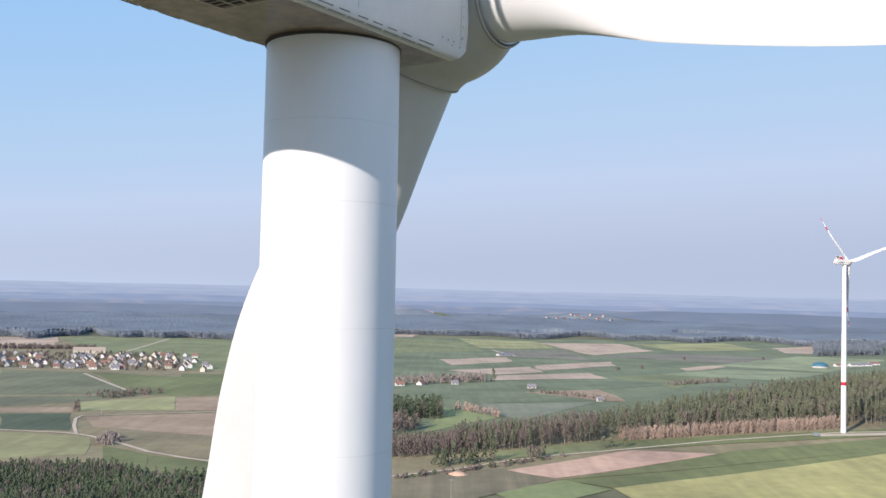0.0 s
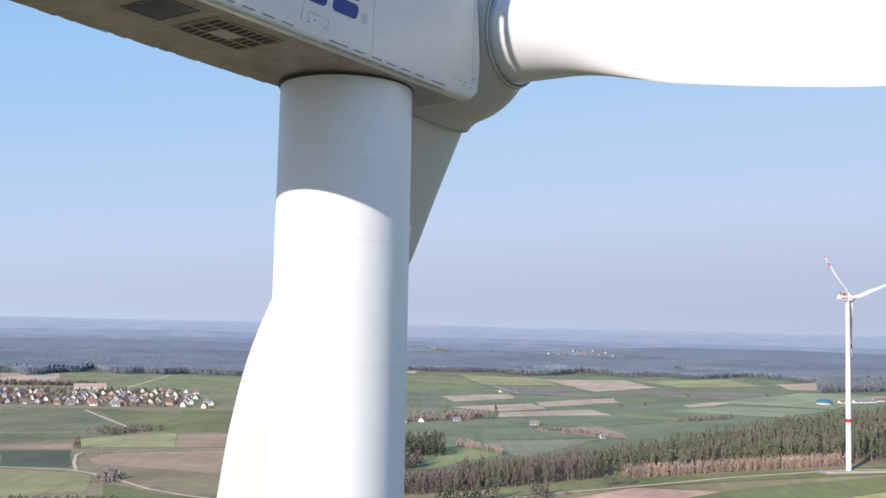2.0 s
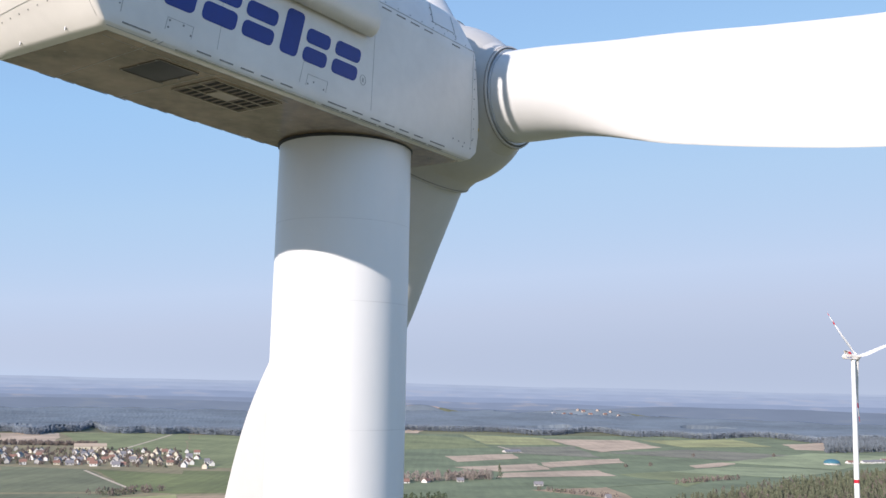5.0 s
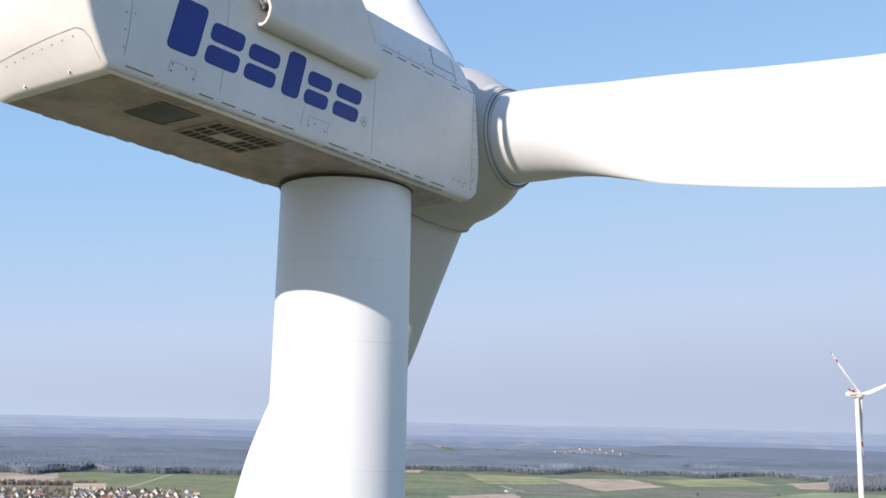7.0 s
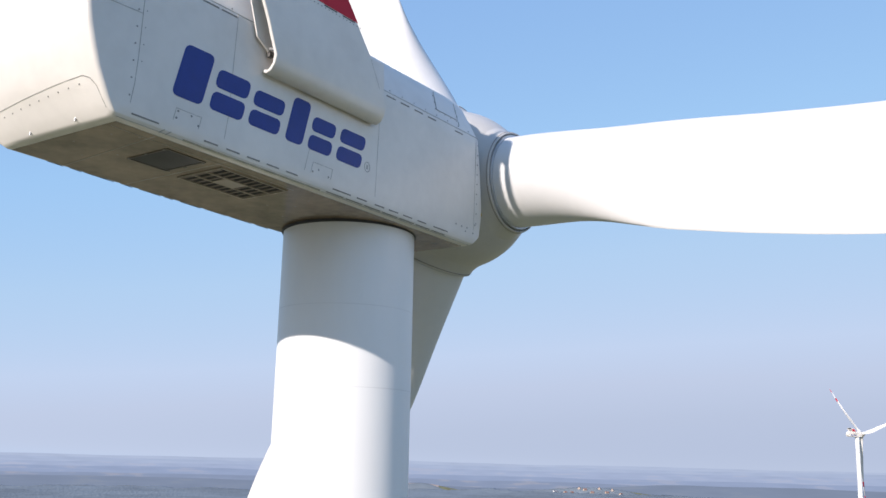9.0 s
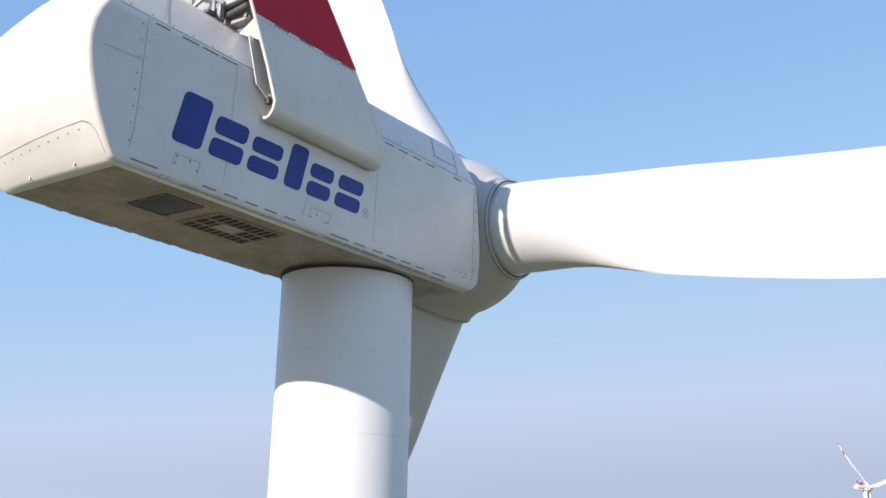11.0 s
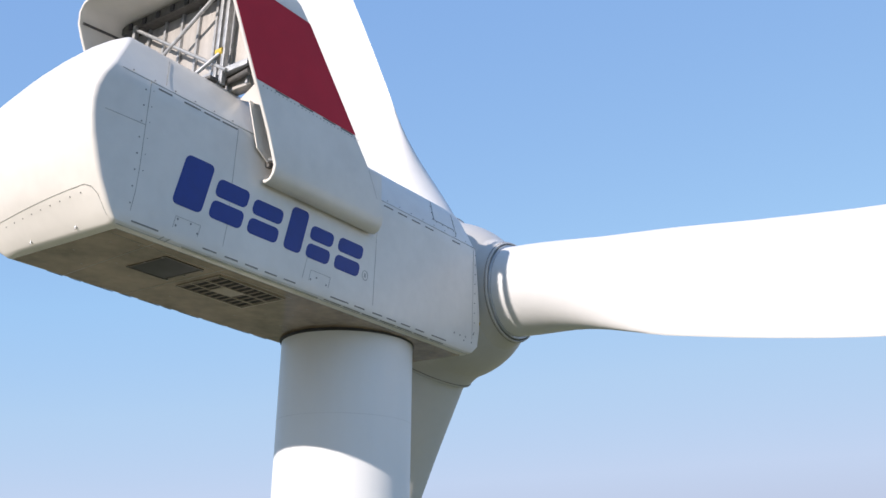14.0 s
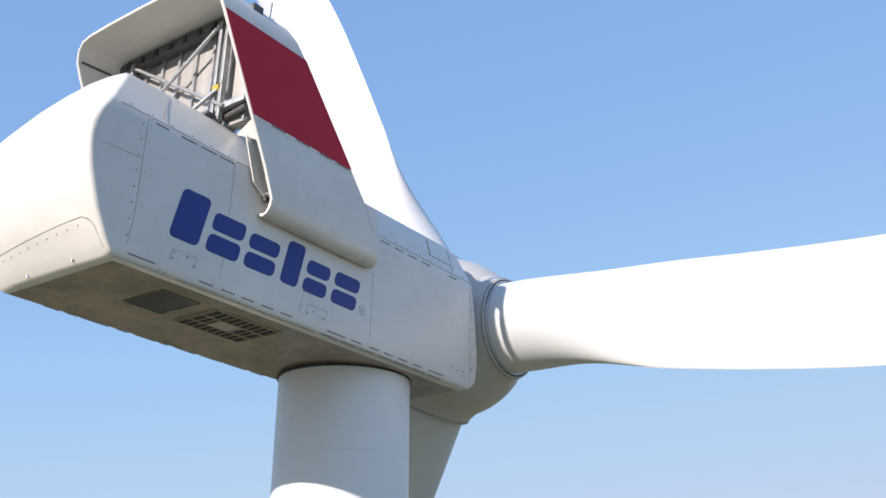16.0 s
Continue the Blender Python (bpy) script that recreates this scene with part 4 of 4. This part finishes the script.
wood("tall pine forest on the hillside", [(113, 672), (294, 712), (352, 712), (480, 900), (590, 1150), (485, 1045), (355, 915), (185, 770), (122, 715)], 5.0, 16, 2.2, 0.36, [("fir", PINE, 0.9), ("bare", BARE, 0.1)], 44, ride=((318, 690), (420, 860), 5.5))
wood("russet bare larch strip at the forest's foot", [(128, 668), (200, 684), (293, 700), (298, 716), (200, 702), (130, 690)], 2.6, 8, 1.3, 0.03, [("bare", LARCH, 1.0)], 44)
wood("small dark pine grove in the fields", [(-33, 769), (11, 778), (8, 818), (-33, 828)], 5.5, 15, 3.2, 0.12, [("pine", YOUNG, 0.95), ("bare", BARE, 0.05)], 50)
wood("bare brown copse beside the grove", [(-60, 745), (-20, 748), (-5, 720), (-60, 690)], 6.0, 11, 2.8, 0.2, [("bare", BARE, 1.0)], 40)
wood("bare grey trees round the farmhouses", [(-45, 1110), (54, 1192), (58, 1130), (-42, 1085)], 9, 10, 3.6, 0.12, [("bare", ASH, 0.95), ("fir", PINE, 0.05)], 44)
wood("bare trees among the village houses", [(-660, 1500), (-400, 1560), (-320, 1250), (-560, 1255)], 15, 5, 2.4, 0.1, [("bare", BARE, 0.8), ("fir", PINE, 0.2)], 30)
wood("dark hedge along a field's edge", [(-330, 940), (-290, 985), (-262, 985), (-300, 930)], 7, 6, 3.0, 0.05, [("bare", BARE, 0.6), ("pine", PINE, 0.4)], 12)
wood("scrub hedge by the track bend", [(-226, 690), (-208, 672), (-212, 650), (-228, 655)], 5, 5, 2.6, 0.05, [("bare", ASH, 0.85), ("pine", YOUNG, 0.15)], 40)
wood("low scrub along the gravel track", [(-20, 553), (48, 596), (84, 616), (80, 611), (48, 588), (-16, 545)], 4.6, 2.8, 1.8, 0.03, [("bare", BARE, 0.7), ("pine", YOUNG, 0.3)], 24)
wood("thin hedgerow between fields", [(90, 985), (150, 890), (158, 894), (98, 992)], 6, 4, 2.4, 0.05, [("bare", BARE, 0.9), ("pine", PINE, 0.1)], 10)
wood("bare hedgerow at the meadow's edge", [(14, 845), (52, 782), (58, 786), (20, 852)], 6, 6, 2.6, 0.05, [("bare", LARCH, 0.5), ("bare", ASH, 0.5)], 30)
wood("brown thicket by stubble fields", [(-560, 1600), (-540, 1650), (-700, 1600), (-690, 1560)], 9, 6, 4.0, 0.05, [("bare", BARE, 1.0)], 26)
wood("distant dark wood at the plain's edge", [(690, 1835), (840, 1890), (985, 2230), (805, 2149)], 8, 13, 4.2, 0.05, [("fir", HAZED_DARK_WOOD, 1.0)], 20)
wood("hedge beyond the hill", [(240, 1030), (330, 1110), (326, 1122), (236, 1042)], 6, 5, 2.6, 0.05, [("bare", BARE, 1.0)], 10)
for x, y, h in ((3, 590, 13), (9, 592, 11), (14, 594, 14), (20, 596, 10), (27, 598, 13), (33, 600, 12), (38, 602, 14), (7, 586, 10), (24, 593, 9)):
    tree("green pine standing in a row beside a track", x, y, h, 3.3, 0.04, "fir", YOUNG, 70)
tree("dark fir beside the farmhouses", 67, 1148, 17, 4.0, 0.05, "fir", PINE)
for x, y, h in ((70, 616, 9), (112, 641, 8), (118, 644, 9), (127, 646, 7)):
    tree("small pine by the gravel track", x, y, h, 2.6, 0.15, "pine", PINE)
for x, y, h in ((-300, 836, 9), (-297, 828, 7), (62, 612, 8), (66, 610, 7), (258, 1420, 5), (300, 1460, 5), (420, 1700, 6), (560, 1720, 6)):
    tree("bare brown tree at a field's edge", x, y, h, 3.2, 0.12, "bare", BARE)


NOTCH = -18.9                           # bearing of a green clearing that cuts into the far wood


def canopy(label, az0, az1, near, far, height, fringe=True):
    """A far wood as one sheet of tree tops with a ragged front, from near to far."""
    cols, rows = 420, 60
    verts, faces = [], []
    for j in range(rows):
        for i in range(cols):
            a = radians(az0 + (az1 - az0) * i / (cols - 1))
            d0 = near * (1 + 0.06 * noise.noise((i / 35, 2.0, near)) + 0.004 * rng.random() + 0.10 * math.exp(-((math.degrees(a) - NOTCH) / 0.5) ** 2))
            d1 = far * (1 + 0.05 * noise.noise((i / 48, 9.0, near)))
            d = d0 + (d1 - d0) * (j / (rows - 1)) ** 1.3 + (25 if j == 0 else 0)
            x, y = HOME[0] + d * math.sin(a), HOME[1] + d * math.cos(a)
            gap = noise.noise((x / 260, y / 260, 4.0))
            h = -3 if j == 0 or j == rows - 1 or i in (0, cols - 1) else height * (0.92 + 0.12 * rng.random() + 0.28 * noise.noise((x / 90, y / 90, 1.0))) * (1 if gap > -0.45 and all(((x - c[0]) / c[2]) ** 2 + ((y - c[1]) / c[3]) ** 2 > 1.9 for c in CLEARINGS) else 0.1)
            verts.append((x, y, relief(x, y) + h))
    for j in range(rows - 1):
        for i in range(cols - 1):
            q = j * cols + i
            faces.append((q, q + 1, q + cols + 1, q + cols))
    ob = part("far_woodland", mesh_of("far_woodland", verts, faces, True), HAZED_WOOD)
    tufts = [crown_arrays(height * h, 4.6, 0.5, 16, "pine") for h in (0.9, 1.0, 1.1, 1.2)]
    edge = []
    for k in range(3 if fringe else 1):
        for i in range(0, cols, 1 if fringe else 40):
            v = verts[(1 + k) * cols + i]
            x, y = v[0] + 6 * rng.random() - (0.02 * v[0] if k == 0 else 0) * 0.4, v[1] - (14 if k == 0 else 0) + 6 * rng.random()
            cv, cf = tufts[rng.integers(4)]
            edge.append((cv + np.array([x, y, relief(x, y)]), cf))
    part("edge_crowns", joined("edge_crowns", edge, HAZED_EDGE), HAZED_EDGE, ob)
    return tagged(ob, label, "woodland", kind="stuff")


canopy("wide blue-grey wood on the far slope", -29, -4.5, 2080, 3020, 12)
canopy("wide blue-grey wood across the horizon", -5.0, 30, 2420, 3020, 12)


def backdrop(label, d, top, rough, colour, patch, share, seed, east=0.0, west=0.0):
    """Hills that close the horizon, their haze painted in as glow, with paler clearings and fields strewn over them;
    east, west: how much higher they stand there.
    """
    m = bpy.data.materials.new("haze_glow_hills")
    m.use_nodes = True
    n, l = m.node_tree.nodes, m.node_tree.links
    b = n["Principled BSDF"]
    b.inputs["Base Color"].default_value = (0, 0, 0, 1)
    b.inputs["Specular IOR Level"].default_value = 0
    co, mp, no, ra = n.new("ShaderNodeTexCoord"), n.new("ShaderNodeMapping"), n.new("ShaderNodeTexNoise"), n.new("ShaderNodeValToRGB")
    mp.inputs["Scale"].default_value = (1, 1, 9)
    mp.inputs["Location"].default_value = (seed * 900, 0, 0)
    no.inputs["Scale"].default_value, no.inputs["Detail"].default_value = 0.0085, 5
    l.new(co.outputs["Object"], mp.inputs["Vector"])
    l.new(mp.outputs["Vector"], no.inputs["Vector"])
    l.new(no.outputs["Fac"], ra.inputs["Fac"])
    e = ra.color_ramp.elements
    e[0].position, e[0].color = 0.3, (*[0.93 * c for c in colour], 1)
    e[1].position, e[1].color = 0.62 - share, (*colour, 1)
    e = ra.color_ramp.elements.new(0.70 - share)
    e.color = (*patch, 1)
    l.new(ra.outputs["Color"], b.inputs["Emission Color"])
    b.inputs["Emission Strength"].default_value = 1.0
    verts, faces, n = [], [], 720
    for i in range(n):
        a = 2 * math.pi * i / n
        h = top + rough * (noise.noise((math.sin(a) * 6, math.cos(a) * 6, seed)) + 0.5 * noise.noise((math.sin(a) * 17, math.cos(a) * 17, seed)) + 0.12 * noise.noise((math.sin(a) * 90, math.cos(a) * 90, seed)))
        bearing = math.degrees(math.atan2(math.sin(a), math.cos(a)))
        h += east * smooth_step(5, 13, bearing) + west * smooth_step(-6, -14, bearing)
        for z in (-20, h):
            verts.append((HOME[0] + d * math.sin(a), HOME[1] + d * math.cos(a), z))
    for i in range(n):
        j = (i + 1) % n
        faces.append((2 * i, 2 * j, 2 * j + 1, 2 * i + 1))
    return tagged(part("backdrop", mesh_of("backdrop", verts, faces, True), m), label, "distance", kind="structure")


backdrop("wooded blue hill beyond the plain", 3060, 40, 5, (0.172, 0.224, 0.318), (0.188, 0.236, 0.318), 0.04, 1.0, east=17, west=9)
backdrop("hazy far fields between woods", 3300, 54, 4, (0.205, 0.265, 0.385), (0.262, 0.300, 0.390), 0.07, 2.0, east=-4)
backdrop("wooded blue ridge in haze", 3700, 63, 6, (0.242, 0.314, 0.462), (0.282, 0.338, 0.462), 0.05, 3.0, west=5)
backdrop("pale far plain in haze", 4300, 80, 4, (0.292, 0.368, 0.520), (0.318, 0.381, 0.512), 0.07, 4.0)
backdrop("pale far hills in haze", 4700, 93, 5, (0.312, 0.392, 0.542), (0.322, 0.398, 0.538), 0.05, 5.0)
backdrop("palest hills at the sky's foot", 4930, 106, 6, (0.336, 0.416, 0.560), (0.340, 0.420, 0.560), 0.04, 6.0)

# ---- houses ----
WALLS = [paint("white_render", (0.66, 0.65, 0.63), 0.8, grain=0.06), paint("cream_render", (0.60, 0.55, 0.45), 0.8, grain=0.06), paint("grey_render", (0.48, 0.46, 0.44), 0.8, grain=0.08)]
ROOFS = [paint("red_tiles", (0.24, 0.13, 0.10), 0.8, grain=0.15, spread=0.2), paint("dark_tiles", (0.20, 0.19, 0.20), 0.7, grain=0.15, spread=0.2), paint("brown_tiles", (0.20, 0.14, 0.115), 0.8, grain=0.15)]


def house(x, y, turn, long, deep, eaves, rise, wall, roof, label, name="house"):
    h = thing(name, label, name.replace("_", " "), pose(x, y, relief(x, y) - 0.3, 0, 0, turn), "village houses")
    bm = bmesh.new()
    a, b = long / 2, deep / 2
    vs = [bm.verts.new(v) for v in ((-a, -b, 0), (a, -b, 0), (a, b, 0), (-a, b, 0), (-a, -b, eaves), (a, -b, eaves), (a, b, eaves), (-a, b, eaves), (-a, 0, eaves + rise), (a, 0, eaves + rise))]
    for f in ((0, 1, 5, 4), (2, 3, 7, 6), (1, 2, 6, 9, 5), (3, 0, 4, 8, 7), (4, 5, 9, 8), (6, 7, 8, 9)):
        bm.faces.new([vs[i] for i in f])
    part("wall", bm, wall, h)
    bm = bmesh.new()
    s, o = math.atan2(rise, b), 0.5
    for k in (-1, 1):
        w = math.hypot(rise, b) + o
        box(bm, -a - 0.4, a + 0.4, -w, 0, 0, 0.25, m=pose(0, 0, eaves + rise + 0.03) @ pose(0, 0, 0, 0, 0, 0 if k < 0 else 180) @ pose(0, 0, 0, math.degrees(s), 0, 0))
    r = part("roof", bm, roof, h)
    bm = bmesh.new()
    box(bm, a * 0.3, a * 0.3 + 0.7, 0.4, 1.1, eaves + rise * 0.5, eaves + rise + 0.9)
    part("chimney", bm, ROOFS[2], r)
    for k in (-0.5, 0.5):
        bm = bmesh.new()
        box(bm, a * k - 0.6, a * k + 0.6, -b - 0.05, -b + 0.02, eaves * 0.45, eaves * 0.45 + 1.3)
        part("window", bm, DARK, h)
    return h


looks = [("white rendered house with a red tiled roof", 0, 0), ("white rendered house with a dark tiled roof", 0, 1), ("cream rendered house with a brown tiled roof", 1, 2), ("grey rendered house with a dark tiled roof", 2, 1), ("cream rendered house with a red tiled roof", 1, 0)]
row = random.Random(11)
for depth in range(8):
    for k in range(18):
        s = (k + row.random() * 0.9) / 18
        t = (depth + row.random() * 0.8) / 8
        x = (-543 + 268 * s) * (1 - t) + (-645 + 285 * s) * t
        y = (1258 - 10 * s) * (1 - t) + (1470 + 60 * s) * t
        if row.random() < 0.16 or (0.22 < s < 0.36 and t > 0.4):
            continue
        text, w, r = row.choice(looks)
        house(x, y, row.choice((12, 78, 88, 98)) + row.random() * 14, 6.5 + 3.5 * row.random(), 5.5 + 1.8 * row.random(), 2.8 + 1.9 * row.random(), 2.4 + 1.2 * row.random(), WALLS[w], ROOFS[r], text)
house(-526, 1523, 20, 46, 14, 6, 4, WALLS[1], paint("pale_metal_roof", (0.46, 0.36, 0.27), 0.6, grain=0.1), "long barn with a pale brown roof", "barn")
for x, y, turn, lo, de, k, text in ((-15, 1094, 60, 11, 8, 0, "white farmhouse with a red tiled roof"), (22, 1102, 10, 9, 6, 1, "low white farm shed"), (101, 1038, 5, 11, 6, 1, "low grey field barn"), (147, 880, 20, 6, 4, 1, "small dark field hut"), (120, 1745, 30, 40, 14, 1, "pale barn among far fields"), (-38, 1085, 15, 12, 8, 0, "farmhouse half hidden by bare trees")):
    house(x, y, turn, lo * 0.8, de * 0.85, 2.4, 2.6, WALLS[k and 2], ROOFS[k], text, "farmhouse" if k == 0 else "barn")
for x, y, k in ((640, 1588, 0), (668, 1600, 1), (690, 1612, 1), (715, 1640, 0)):
    house(x, y, 12, 19, 9, 3, 2.5, WALLS[0], ROOFS[k], "farm building with white walls beyond the forest", "barn")


row, FAR_RENDER = random.Random(4), paint("far_render", (0.40, 0.33, 0.28), 0.8, grain=0.06)
for k in range(9):
    x = 345 + 19 * k + 6 * row.random()
    house(x, 2918 + 34 * row.random(), 90 * row.random(), 10, 7, 3.2, 3.2, FAR_RENDER, ROOFS[0], "far buff house with an orange-red roof")
house(318, 2925, 30, 11, 8, 5, 3, WALLS[0], ROOFS[1], "far white house at the wood's edge")


def digester(x, y):
    """A round tank under a domed membrane."""
    t = thing("biogas_tank", "round grey tank with a teal domed cover", "tank", pose(x, y, relief(x, y)))
    turned("tank_wall", [(12, -1), (12, 3)], WALLS[2], t, sides=40)
    turned("dome", [(12.3, 3)] + [(12.3 * math.cos(radians(a)), 3 + 6 * math.sin(radians(a))) for a in range(10, 90, 10)] + [(0.1, 9)], paint("teal_membrane", (0.045, 0.15, 0.20), 0.6), t, "teal domed membrane", sides=40)


digester(596, 1556)


def far_pole(x, y):
    p = thing("utility_pole", "thin grey utility pole in a field", "pole", pose(x, y, relief(x, y)))
    part("mast", bar(bmesh.new(), (0, 0, 0), (0, 0, 11), 0.13), STEEL, p)
    part("crossarm", bar(bmesh.new(), (-1.6, 0, 10.2), (1.6, 0, 10.2), 0.09), STEEL, p)


far_pole(11, 500)
far_pole(-254, 759)


def soil_mound(x, y):
    bm = bmesh.new()
    bmesh.ops.create_icosphere(bm, subdivisions=3, radius=1)
    for v in bm.verts:
        k = 1 + 0.25 * noise.noise(v.co * 2.5)
        v.co = Vector((v.co.x * 5.5 * k, v.co.y * 3.5 * k, v.co.z * 2.2 * k))
    ob = part("soil_mound", bm, PLOUGH)
    ob.location = (x, y, relief(x, y))
    tagged(ob, "orange-brown heap of soil on rough pasture", "mound")


soil_mound(16, 561)

# ---- the second turbine ----
second = copy_thing(turbine, pose(285.4, 684, relief(283, 684) + 0.28, 0, 0, -36.7))
tagged(second, "distant white wind turbine with red-banded blades and tower", "wind turbine", "wind turbines")
SLIM = 0.84                              # an older, smaller machine on an equally tall tower
for ob in second.children:
    if ob.name.startswith("rotor_hub"):
        ob.matrix_basis = NAC @ Matrix.Translation(HUB * SLIM) @ pose(0, 0, 0, 6.37, ROTOR_TURN - 16.1, 0) @ Matrix.Scale(SLIM, 4)
    elif ob.name.startswith("nacelle"):
        ob.matrix_basis = ob.matrix_basis @ Matrix.Scale(SLIM, 4)
    elif ob.name.startswith("shaft_cover"):
        ob.matrix_basis = NAC @ Matrix.Scale(SLIM, 4) @ Matrix.Translation((0, 2.6, 2.15)) @ pose(0, 0, 0, -90, 0, 0)
    else:
        ob.matrix_basis = ob.matrix_basis @ Matrix.Diagonal((SLIM, SLIM, 1, 1))
turned("tower_band", [(1.66, 33.0), (1.80, 33.0), (1.79, 35.4), (1.66, 35.4)], RED, second, "red warning band", sides=48)
box_bm = box(bmesh.new(), -1.6, 1.6, -1.2, 1.2, 0, 2.4, 0.1)
cabinet = part("transformer_cabinet", box_bm, paint("grey_green_cabinet", (0.20, 0.24, 0.24), 0.6))
cabinet.location = (262, 672, relief(262, 672) + 0.7)
tagged(cabinet, "grey transformer cabinet on the crane pad", "cabinet")
